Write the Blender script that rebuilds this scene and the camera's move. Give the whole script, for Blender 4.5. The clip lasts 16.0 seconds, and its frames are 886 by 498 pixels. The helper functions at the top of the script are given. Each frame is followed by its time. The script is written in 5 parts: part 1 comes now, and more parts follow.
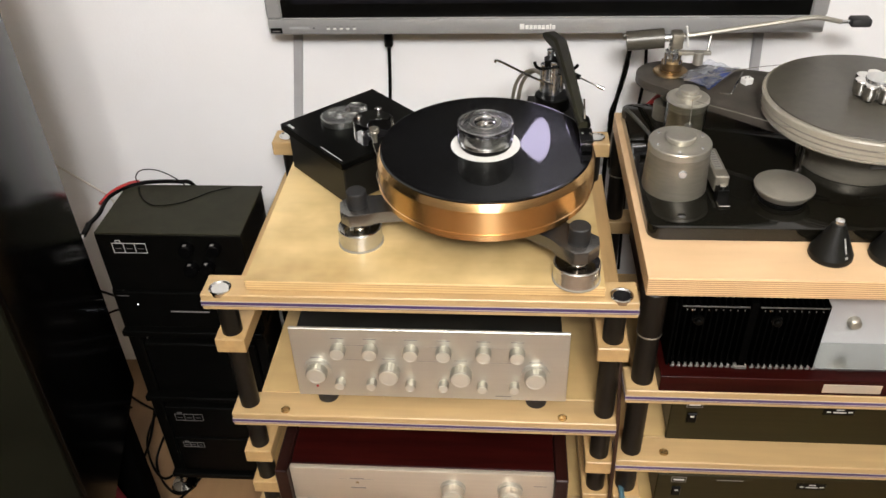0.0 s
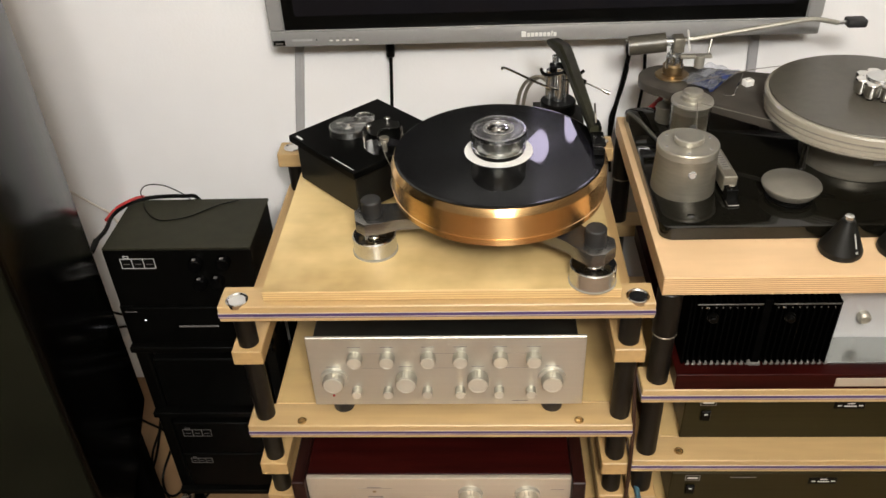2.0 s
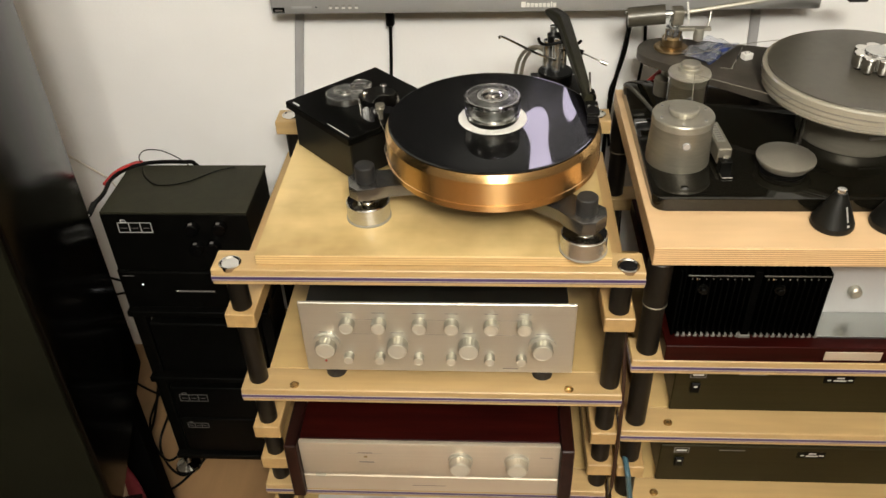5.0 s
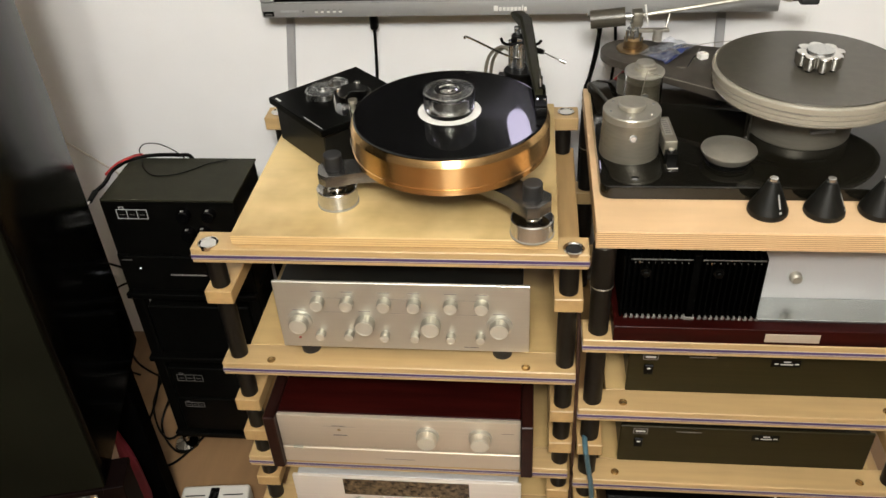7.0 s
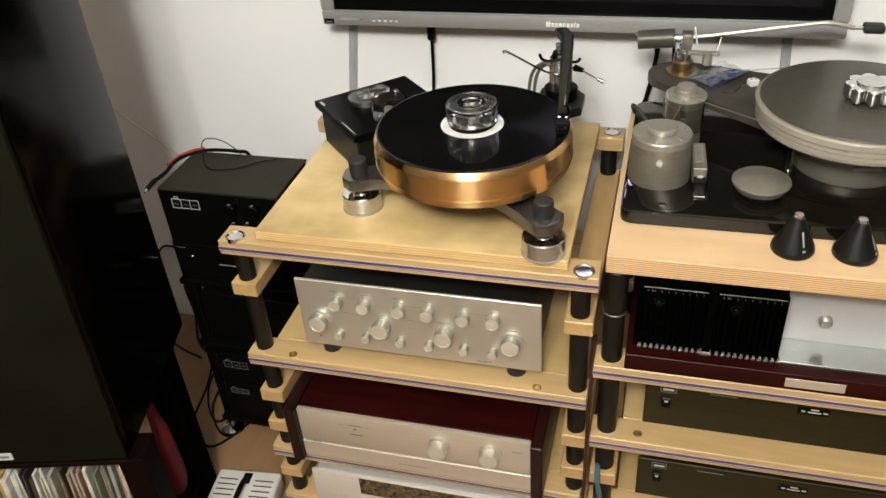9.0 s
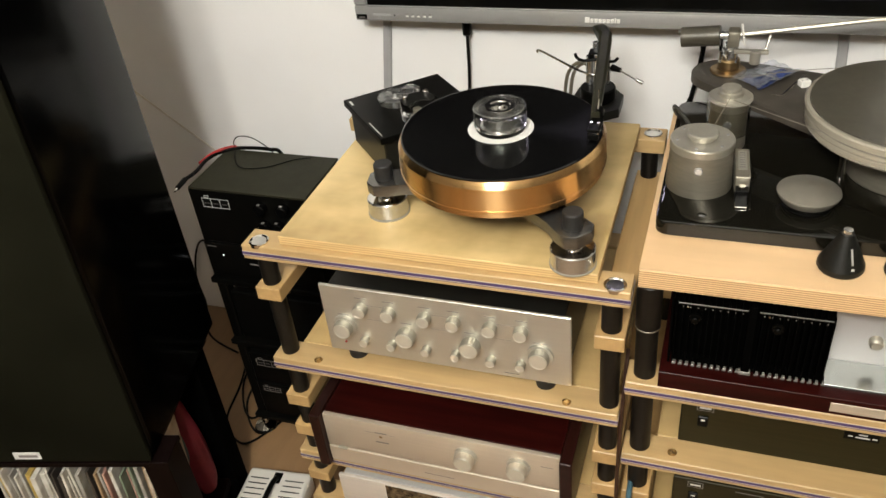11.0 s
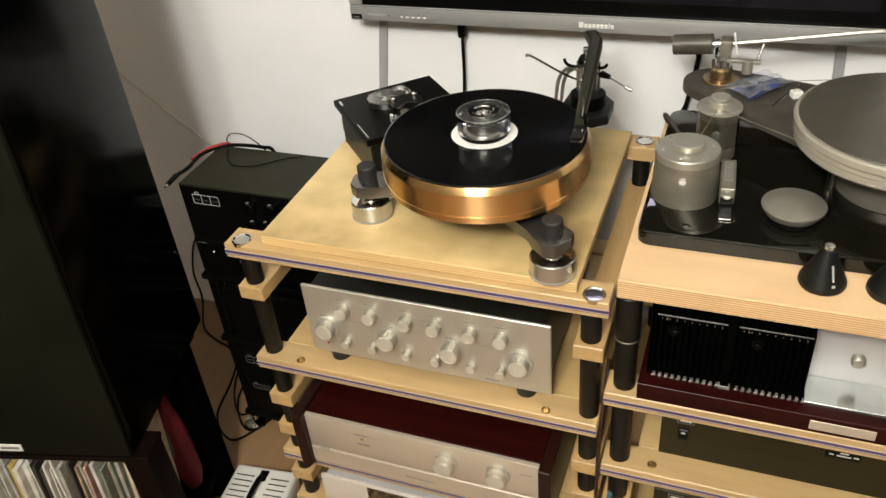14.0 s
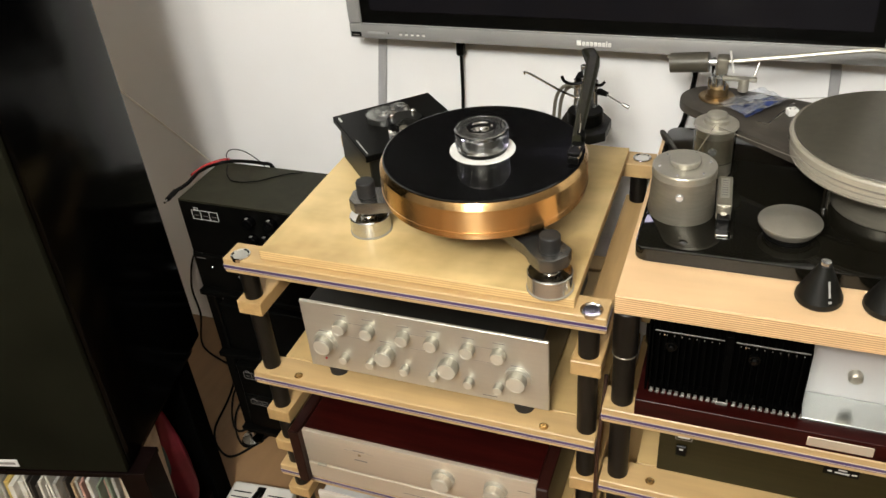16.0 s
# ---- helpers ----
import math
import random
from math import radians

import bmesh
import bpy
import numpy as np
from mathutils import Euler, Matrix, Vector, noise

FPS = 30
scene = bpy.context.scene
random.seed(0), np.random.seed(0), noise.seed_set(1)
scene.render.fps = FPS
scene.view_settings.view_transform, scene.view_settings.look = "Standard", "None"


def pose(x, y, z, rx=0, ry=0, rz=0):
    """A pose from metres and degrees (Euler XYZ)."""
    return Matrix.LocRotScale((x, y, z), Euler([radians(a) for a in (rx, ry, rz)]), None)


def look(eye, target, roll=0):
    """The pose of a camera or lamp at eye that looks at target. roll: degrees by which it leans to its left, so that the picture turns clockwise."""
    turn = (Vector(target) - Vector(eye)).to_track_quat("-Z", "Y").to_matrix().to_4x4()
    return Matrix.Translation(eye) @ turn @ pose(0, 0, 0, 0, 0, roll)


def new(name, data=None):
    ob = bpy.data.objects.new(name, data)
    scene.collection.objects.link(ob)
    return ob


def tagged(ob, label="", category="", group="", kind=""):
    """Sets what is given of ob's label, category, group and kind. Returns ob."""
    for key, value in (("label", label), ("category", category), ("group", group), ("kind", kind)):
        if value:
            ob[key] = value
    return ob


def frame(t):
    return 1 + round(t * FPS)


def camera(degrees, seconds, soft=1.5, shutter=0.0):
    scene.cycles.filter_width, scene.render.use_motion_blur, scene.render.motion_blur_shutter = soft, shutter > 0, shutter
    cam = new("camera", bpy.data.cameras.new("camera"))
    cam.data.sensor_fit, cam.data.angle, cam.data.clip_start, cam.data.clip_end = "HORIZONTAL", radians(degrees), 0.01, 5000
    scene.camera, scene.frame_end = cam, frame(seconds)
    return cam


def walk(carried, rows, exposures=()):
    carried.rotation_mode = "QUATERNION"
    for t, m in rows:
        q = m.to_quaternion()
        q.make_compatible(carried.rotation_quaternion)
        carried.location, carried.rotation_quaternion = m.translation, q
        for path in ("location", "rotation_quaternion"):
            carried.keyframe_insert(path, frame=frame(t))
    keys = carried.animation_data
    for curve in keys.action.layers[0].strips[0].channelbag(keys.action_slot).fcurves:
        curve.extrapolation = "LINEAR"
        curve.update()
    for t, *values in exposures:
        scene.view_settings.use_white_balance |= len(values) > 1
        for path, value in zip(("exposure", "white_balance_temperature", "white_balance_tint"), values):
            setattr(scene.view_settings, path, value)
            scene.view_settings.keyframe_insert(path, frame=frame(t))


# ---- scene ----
cam = camera(56.5, 16.0)
PATH = [
    (0, (0.095, -0.888, 1.535), (-0.053, 0.708, 0.339), -2.3),
    (0.5, (0.047, -0.897, 1.542), (-0.081, 0.71, 0.358), -3.5),
    (1, (0.033, -0.898, 1.536), (-0.07, 0.718, 0.364), -2.6),
    (1.5, (0.034, -0.896, 1.534), (-0.059, 0.721, 0.361), -2.3),
    (2, (0.043, -0.901, 1.536), (-0.056, 0.713, 0.36), -2.8),
    (2.5, (0.043, -0.901, 1.532), (-0.06, 0.718, 0.362), -2.8),
    (3, (0.041, -0.897, 1.533), (-0.058, 0.721, 0.361), -2.6),
    (5.3, (0.078, -0.928, 1.521), (-0.047, 0.656, 0.307), -1.9),
    (5.5, (0.095, -0.95, 1.523), (-0.034, 0.634, 0.308), -1.5),
    (6, (0.124, -0.989, 1.524), (-0.007, 0.593, 0.307), -2.6),
    (6.5, (0.125, -1.015, 1.535), (0.0, 0.573, 0.325), -4.1),
    (7, (0.192, -1.01, 1.536), (-0.014, 0.588, 0.352), -3.4),
    (7.5, (0.256, -1.001, 1.533), (0.007, 0.6, 0.36), -2.0),
    (8, (0.3, -0.989, 1.53), (-0.027, 0.602, 0.363), -3.3),
    (8.5, (0.334, -0.99, 1.527), (-0.094, 0.588, 0.375), -3.7),
    (9, (0.356, -0.986, 1.531), (-0.133, 0.577, 0.384), -4.6),
    (9.5, (0.362, -0.972, 1.534), (-0.163, 0.578, 0.385), -5.7),
    (9.7, (0.351, -0.96, 1.538), (-0.183, 0.588, 0.39), -6.5),
    (12, (0.412, -0.904, 1.527), (-0.226, 0.577, 0.345), -5.8),
    (12.5, (0.418, -0.898, 1.533), (-0.218, 0.592, 0.36), -5.9),
    (13, (0.421, -0.894, 1.529), (-0.238, 0.577, 0.345), -6.1),
    (13.5, (0.426, -0.888, 1.53), (-0.229, 0.584, 0.345), -6.2),
    (14, (0.426, -0.886, 1.53), (-0.217, 0.604, 0.36), -5.8),
    (14.5, (0.426, -0.884, 1.528), (-0.206, 0.622, 0.374), -5.6),
    (15, (0.427, -0.885, 1.528), (-0.199, 0.633, 0.386), -5.4),
    (15.5, (0.426, -0.889, 1.527), (-0.206, 0.632, 0.392), -5.4),
    (16, (0.429, -0.891, 1.529), (-0.217, 0.624, 0.395), -5.5),
]
walk(cam, [(t, look(eye, target, roll)) for t, eye, target, roll in PATH], (
    (0, 0.02, 6350, 15), (1, -0.06, 6500, 15), (2.5, -0.10, 6600, 12), (5.5, -0.12, 7000, 10), (6.3, -0.12, 6950, 10), (7, -0.10, 6550, 11),
    (8, -0.08, 6450, 11), (9, -0.08, 6500, 10), (12.3, -0.05, 6750, 10), (13.5, -0.04, 6750, 10), (14.5, 0.0, 6550, 10), (15.5, 0.02, 6550, 10), (16, 0.02, 6550, 10)))

# ---- world and light ----
world = bpy.data.worlds.new("world")
scene.world = world
world.use_nodes = True
world.node_tree.nodes["Background"].inputs[0].default_value = (0.9, 0.95, 1.0, 1)
world.node_tree.nodes["Background"].inputs[1].default_value = 0.006

LAMP = (0.25, -1.66, 2.38)
for dx, dy in ((-0.2, 0.05), (0.2, -0.05), (0.0, 0.2)):
    ld = bpy.data.lights.new("bulb_light", "POINT")
    ld.energy, ld.color, ld.shadow_soft_size = 64.0, (1.0, 0.99, 0.94), 0.10
    lo = new("bulb_light", ld)
    lo.location = (LAMP[0] + dx, LAMP[1] + dy, LAMP[2] - 0.15)


# ---- materials ----
def mat(name, color, rough=0.5, metal=0.0, var=0.12, scale=(60, 60, 60), bump=0.0, bscale=200, coat=0.0, stain=0.0, stscale=6,
        aniso=0.0, rvar=0.0, color2=None, spec=0.5):
    m = bpy.data.materials.new(name)
    m.use_nodes = True
    nt = m.node_tree
    n, l = nt.nodes, nt.links
    b = n["Principled BSDF"]
    b.inputs["Base Color"].default_value = (*color, 1)
    b.inputs["Roughness"].default_value = rough
    b.inputs["Metallic"].default_value = metal
    b.inputs["Coat Weight"].default_value = coat
    b.inputs["Anisotropic"].default_value = aniso
    b.inputs["Specular IOR Level"].default_value = spec
    tc = n.new("ShaderNodeTexCoord")
    mp = n.new("ShaderNodeMapping")
    mp.inputs["Scale"].default_value = scale
    l.new(tc.outputs["Object"], mp.inputs[0])
    nz = n.new("ShaderNodeTexNoise")
    nz.inputs["Scale"].default_value, nz.inputs["Detail"].default_value = 1.0, 6.0
    l.new(mp.outputs[0], nz.inputs["Vector"])
    rp = n.new("ShaderNodeValToRGB")
    c2 = color2 or [c * (1 - var) for c in color]
    c3 = [min(1, c * (1 + var * 0.6)) for c in color]
    rp.color_ramp.elements[0].color, rp.color_ramp.elements[1].color = (*c2, 1), (*c3, 1)
    rp.color_ramp.elements[0].position, rp.color_ramp.elements[1].position = 0.32, 0.68
    l.new(nz.outputs["Fac"], rp.inputs[0])
    out = rp.outputs[0]
    st = n.new("ShaderNodeTexNoise")
    st.inputs["Scale"].default_value, st.inputs["Detail"].default_value = stscale, 4.0
    l.new(tc.outputs["Object"], st.inputs["Vector"])
    if stain:
        mx = n.new("ShaderNodeMix")
        mx.data_type, mx.blend_type = "RGBA", "MULTIPLY"
        sr = n.new("ShaderNodeValToRGB")
        sr.color_ramp.elements[0].color = (1 - stain, 1 - stain * 1.1, 1 - stain * 1.3, 1)
        sr.color_ramp.elements[0].position, sr.color_ramp.elements[1].position = 0.35, 0.62
        l.new(st.outputs["Fac"], sr.inputs[0])
        mx.inputs[0].default_value = 1.0
        l.new(out, mx.inputs[6])
        l.new(sr.outputs[0], mx.inputs[7])
        out = mx.outputs[2]
    l.new(out, b.inputs["Base Color"])
    if rvar:
        mr = n.new("ShaderNodeMapRange")
        mr.inputs["To Min"].default_value, mr.inputs["To Max"].default_value = max(0.02, rough - rvar), min(1, rough + rvar)
        l.new(st.outputs["Fac"], mr.inputs[0])
        l.new(mr.outputs[0], b.inputs["Roughness"])
    if bump:
        bz = n.new("ShaderNodeTexNoise")
        bz.inputs["Scale"].default_value, bz.inputs["Detail"].default_value = bscale, 3.0
        l.new(tc.outputs["Object"], bz.inputs["Vector"])
        bp = n.new("ShaderNodeBump")
        bp.inputs["Strength"].default_value, bp.inputs["Distance"].default_value = bump, 0.001
        l.new(bz.outputs["Fac"], bp.inputs["Height"])
        l.new(bp.outputs[0], b.inputs["Normal"])
    return m


def layered(name, light, dark, period):
    """Plywood seen on its edge: thin veneers stacked along z."""
    m = mat(name, light, 0.5, 0, 0.12, (15, 15, 300), 0.15, 400)
    nt = m.node_tree
    n, l = nt.nodes, nt.links
    tc = n.new("ShaderNodeTexCoord")
    w = n.new("ShaderNodeTexWave")
    w.bands_direction = "Z"
    w.inputs["Scale"].default_value = 0.314 / period
    w.inputs["Distortion"].default_value, w.inputs["Detail"].default_value = 0.8, 3.0
    l.new(tc.outputs["Object"], w.inputs["Vector"])
    mx = n.new("ShaderNodeMix")
    mx.data_type = "RGBA"
    r = n.new("ShaderNodeValToRGB")
    r.color_ramp.elements[0].position, r.color_ramp.elements[1].position = 0.25, 0.55
    l.new(w.outputs["Fac"], r.inputs[0])
    l.new(r.outputs[0], mx.inputs[0])
    mx.inputs[6].default_value = (*dark, 1)
    src = n["Principled BSDF"].inputs["Base Color"].links[0].from_socket
    l.new(src, mx.inputs[7])
    l.new(mx.outputs[2], n["Principled BSDF"].inputs["Base Color"])
    return m


def glassy(name, color, rough=0.02, ior=1.45):
    m = bpy.data.materials.new(name)
    m.use_nodes = True
    b = m.node_tree.nodes["Principled BSDF"]
    b.inputs["Base Color"].default_value = (*color, 1)
    b.inputs["Roughness"].default_value = rough
    b.inputs["IOR"].default_value = ior
    b.inputs["Transmission Weight"].default_value = 1.0
    return m


def glow(name, color, strength):
    m = bpy.data.materials.new(name)
    m.use_nodes = True
    b = m.node_tree.nodes["Principled BSDF"]
    b.inputs["Base Color"].default_value = (*color, 1)
    b.inputs["Emission Color"].default_value = (*color, 1)
    b.inputs["Emission Strength"].default_value = strength
    return m


M_WALL = mat("wall_paint", (0.89, 0.895, 0.89), 0.75, 0, 0.015, (3, 3, 3), 0.3, 160, stain=0.04, stscale=2.5)
# Unseen side and back walls: dark colour chosen to keep bounced light low.
M_ROOM = mat("unseen_wall_dark", (0.085, 0.072, 0.055), 0.8, 0, 0.05, (3, 3, 3))
M_CEIL = mat("ceiling_paint", (0.78, 0.77, 0.74), 0.8, 0, 0.02, (3, 3, 3))
M_FLOOR = mat("floor_wood", (0.27, 0.16, 0.078), 0.38, 0, 0.12, (30, 4, 20), 0.1, 300, stain=0.12)
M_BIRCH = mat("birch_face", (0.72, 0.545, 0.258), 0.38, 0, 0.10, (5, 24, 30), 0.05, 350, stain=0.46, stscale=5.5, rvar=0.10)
# Shelf boards: a darker birch tone than the top boards.
M_BIRCH2 = mat("birch_face_shelf", (0.53, 0.37, 0.160), 0.42, 0, 0.08, (4, 30, 30), 0.06, 350, stain=0.16, stscale=6)
M_BIRCHP = mat("birch_face_pinkish", (0.72, 0.50, 0.285), 0.42, 0, 0.07, (4, 34, 30), 0.06, 350, stain=0.12, stscale=6)
M_BEECH = mat("beech_bar", (0.475, 0.325, 0.150), 0.42, 0, 0.10, (6, 70, 70), 0.06, 350, stain=0.06)
M_BEECH_Y = mat("beech_side_bar", (0.45, 0.29, 0.122), 0.42, 0, 0.10, (70, 6, 70), 0.06, 350, stain=0.06)
M_PLY = layered("plywood_edge", (0.66, 0.46, 0.215), (0.50, 0.325, 0.135), 0.0042)
M_PLYB = layered("thick_plywood_edge", (0.70, 0.48, 0.26), (0.40, 0.235, 0.105), 0.0036)
M_PURPLE = mat("purple_veneer", (0.065, 0.038, 0.13), 0.45, 0, 0.2, (5, 60, 60))
M_PALE = mat("pale_veneer", (0.46, 0.40, 0.34), 0.45, 0, 0.15, (5, 60, 60))
M_POST = mat("black_post", (0.0065, 0.0055, 0.0042), 0.42, 0, 0.25, (80, 80, 20), 0.06, 500, rvar=0.06, spec=0.26)
M_RUBBER = mat("black_rubber", (0.012, 0.012, 0.012), 0.62, 0, 0.2, (90, 90, 90), 0.15, 600)
M_BLACK = mat("black_paint", (0.0022, 0.0022, 0.0019), 0.34, 0, 0.25, (40, 40, 40), 0.08, 900, rvar=0.06, spec=0.09)
M_BLACKM = mat("black_satin_metal", (0.008, 0.008, 0.0065), 0.40, 0.1, 0.25, (40, 40, 40), 0.12, 900, rvar=0.05, spec=0.3)
M_GREENB = mat("black_textured_lid", (0.019, 0.0185, 0.0095), 0.55, 0.0, 0.2, (50, 50, 50), 0.25, 900, spec=0.22)
M_GLOSS = mat("black_gloss_lacquer", (0.002, 0.002, 0.002), 0.16, 0, 0.2, (10, 10, 10), 0.02, 60, rvar=0.03, spec=0.24)
M_SPKSIDE = mat("black_speaker_lacquer", (0.0007, 0.0007, 0.0007), 0.17, 0, 0.2, (10, 10, 10), 0.02, 60, rvar=0.03, spec=0.09)
M_TIP = mat("dull_spacer", (0.17, 0.16, 0.14), 0.45, 0.2, 0.15, (90, 90, 90))
M_DULL = mat("dull_dark_metal", (0.07, 0.068, 0.060), 0.40, 0.5, 0.2, (60, 60, 60))
M_GLASSB = mat("black_glass", (0.007, 0.0065, 0.0045), 0.035, 0, 0.3, (6, 6, 6), stain=0.2, stscale=9, rvar=0.012)
M_GOLD = mat("copper_gold", (0.88, 0.575, 0.265), 0.25, 1.0, 0.08, (4, 4, 500), 0.0, 300, rvar=0.02)
M_GOLDL = mat("copper_gold_line", (0.95, 0.62, 0.34), 0.12, 1.0, 0.05)
M_CHROME = mat("chrome", (0.70, 0.69, 0.66), 0.09, 1.0, 0.08, (30, 30, 30), rvar=0.04)
M_STEEL = mat("turned_steel", (0.60, 0.61, 0.60), 0.24, 0.9, 0.14, (30, 30, 900), rvar=0.05)
M_ALU = mat("brushed_aluminium", (0.57, 0.555, 0.49), 0.42, 0.75, 0.025, (3, 200, 400), 0.02, 500, rvar=0.05)
M_SHINE = mat("polished_pale_knob", (0.74, 0.70, 0.60), 0.30, 0.80, 0.05, (20, 20, 20))
# Knob sides darker, end faces paler: front light put into the colours.
M_KNOB = mat("satin_knob", (0.42, 0.40, 0.335), 0.46, 0.75, 0.06, (20, 20, 20))
M_FACE_LIT = mat("end_face_lit", (0.66, 0.64, 0.55), 0.42, 0.55, 0.05, (20, 20, 20))
M_SILVER = mat("satin_silver", (0.47, 0.47, 0.465), 0.42, 0.30, 0.04, (5, 5, 5), 0.03, 700)
M_POLISH = mat("polished_silver", (0.48, 0.50, 0.48), 0.22, 0.85, 0.04, (4, 30, 4))
M_CHAMP = mat("champagne_panel", (0.55, 0.48, 0.38), 0.40, 0.45, 0.03, (3, 3, 300), 0.02, 600)
M_PEWTER = mat("pewter_metal", (0.27, 0.25, 0.20), 0.42, 0.65, 0.1, (30, 30, 200), 0.05, 700, rvar=0.05)
M_PEWTERL = mat("pewter_light", (0.42, 0.40, 0.34), 0.38, 0.65, 0.1, (40, 40, 40), 0.04, 700)
M_DOME = mat("spun_grey_metal", (0.22, 0.205, 0.17), 0.48, 0.5, 0.1, (40, 40, 40), 0.06, 700)
M_GRAPH = mat("graphite_mat", (0.066, 0.060, 0.045), 0.34, 0.15, 0.15, (60, 60, 60), 0.12, 900)
M_POD = mat("dark_pod", (0.060, 0.052, 0.042), 0.46, 0.2, 0.2, (30, 30, 30), 0.08, 700)
M_ACRY = glassy("clear_acrylic", (0.97, 0.97, 0.95))
M_CLEARF = glassy("frosted_clear", (0.97, 0.97, 0.95), 0.22)
M_SMOKE = glassy("dull_acrylic", (0.90, 0.90, 0.87), 0.07, 1.14)
M_RIM = mat("platter_rim_acrylic", (0.30, 0.275, 0.22), 0.22, 0.0, 0.1, (10, 10, 600), 0.05, 500, coat=0.6)
M_MAHO = mat("dark_red_wood", (0.021, 0.0024, 0.0018), 0.34, 0, 0.35, (6, 60, 60), 0.03, 300, rvar=0.05, spec=0.10)
M_MAHOD = mat("rosewood_cheek", (0.016, 0.004, 0.0028), 0.34, 0, 0.4, (60, 6, 60), 0.03, 300, spec=0.2)
M_GREYAMP = mat("olive_grey_panel", (0.024, 0.0195, 0.0068), 0.40, 0.2, 0.12, (4, 200, 200), 0.05, 800, rvar=0.04, spec=0.16)
M_TV = mat("tv_silver_plastic", (0.31, 0.31, 0.30), 0.38, 0.25, 0.05, (4, 4, 4), 0.04, 900)
M_TVHI = mat("tv_bright_trim", (0.62, 0.62, 0.62), 0.25, 0.6, 0.03)
M_SCREEN = mat("tv_screen_glass", (0.008, 0.0075, 0.009), 0.16, 0, 0.1, (4, 4, 4), spec=0.06)
M_WHITE = mat("white_paper", (0.75, 0.74, 0.70), 0.6, 0, 0.04, (80, 80, 80))
M_PRINT = mat("pale_print", (0.62, 0.62, 0.60), 0.5, 0, 0.05)
M_DIMPR = mat("dim_print_and_glint", (0.17, 0.16, 0.15), 0.5, 0, 0.05)
M_STRIP = mat("grey_cable_channel", (0.36, 0.36, 0.36), 0.5, 0, 0.08, (20, 20, 20))
M_BRONZE = mat("bronze", (0.26, 0.18, 0.09), 0.30, 0.85, 0.15, (60, 60, 60))
M_BRASS = mat("brass", (0.62, 0.40, 0.16), 0.26, 0.85, 0.1, (60, 60, 60))
M_CLOTH = mat("grille_cloth", (0.0085, 0.0085, 0.0050), 0.9, 0, 0.3, (5, 5, 5), 0.6, 1400, spec=0.02)
M_RED = mat("red_cloth", (0.16, 0.006, 0.016), 0.7, 0, 0.2, (30, 30, 30), 0.2, 200)
M_REDB = mat("bright_red_cloth", (0.42, 0.045, 0.035), 0.6, 0, 0.25, (30, 30, 30), 0.3, 160)
M_TEAL = mat("teal_cloth", (0.03, 0.06, 0.06), 0.7, 0, 0.2, (30, 30, 30), 0.2, 200)
M_REDW = mat("red_wire", (0.35, 0.02, 0.02), 0.4, 0, 0.1)
M_WHITEW = mat("white_wire", (0.62, 0.58, 0.52), 0.45, 0, 0.1)
M_BLUEW = mat("blue_hose", (0.055, 0.12, 0.15), 0.4, 0, 0.15)
M_WPLASTIC = mat("white_plastic", (0.70, 0.68, 0.62), 0.4, 0, 0.04, (30, 30, 30), 0.03, 600)
M_BLUEF = glassy("clear_plastic_film", (0.90, 0.93, 1.0), 0.06, 1.25)
M_BLUEF.node_tree.nodes["Principled BSDF"].inputs["Transmission Weight"].default_value = 0.93
M_BLUES = mat("blue_film", (0.028, 0.045, 0.15), 0.22, 0, 0.5, (50, 50, 50))
M_DISPLAY = mat("dark_display", (0.10, 0.068, 0.036), 0.12, 0, 0.9, (130, 130, 130))
M_CABINET = mat("dark_brown_cabinet", (0.0034, 0.0014, 0.0012), 0.5, 0, 0.3, (60, 60, 6), 0.04, 300, spec=0.06)
M_BROWNC = mat("brown_cable_sheath", (0.035, 0.014, 0.007), 0.45, 0, 0.2)
M_BULB = glow("bulb_glow", (1.0, 0.88, 0.72), 40.0)
M_GLOWV = glow("violet_picture", (0.80, 0.74, 1.0), 8.0)
M_FIN = mat("matt_black_fin", (0.0012, 0.0012, 0.0011), 0.7, 0, 0.2, (40, 40, 40), spec=0.01)
M_PALEP = mat("pale_champagne_panel", (0.72, 0.67, 0.60), 0.42, 0.3, 0.05, (3, 3, 300), 0.03, 600)
M_THREAD = mat("thread", (0.16, 0.145, 0.12), 0.6, 0, 0.1)
M_LED = glow("led_white", (0.9, 0.95, 1.0), 1.5)
M_VINYL = mat("record_vinyl", (0.003, 0.003, 0.003), 0.26, 0, 0.2, (20, 20, 20), coat=0.75, spec=0.05)
M_ARM = mat("satin_aluminium_slab", (0.17, 0.165, 0.155), 0.24, 0.85, 0.06, (40, 40, 40), 0.02, 600, rvar=0.04)


def grooves(m):
    """Bands of cut grooves: the gloss changes a little from ring to ring."""
    nt = m.node_tree
    n, l = nt.nodes, nt.links
    tc = n.new("ShaderNodeTexCoord")
    w = n.new("ShaderNodeTexWave")
    w.wave_type, w.rings_direction = "RINGS", "Z"
    w.inputs["Scale"].default_value, w.inputs["Distortion"].default_value, w.inputs["Detail"].default_value = 16.0, 1.5, 4.0
    l.new(tc.outputs["Object"], w.inputs["Vector"])
    mr = n.new("ShaderNodeMapRange")
    mr.inputs["To Min"].default_value, mr.inputs["To Max"].default_value = 0.015, 0.035
    l.new(w.outputs["Fac"], mr.inputs[0])
    l.new(mr.outputs[0], n["Principled BSDF"].inputs["Coat Roughness"])


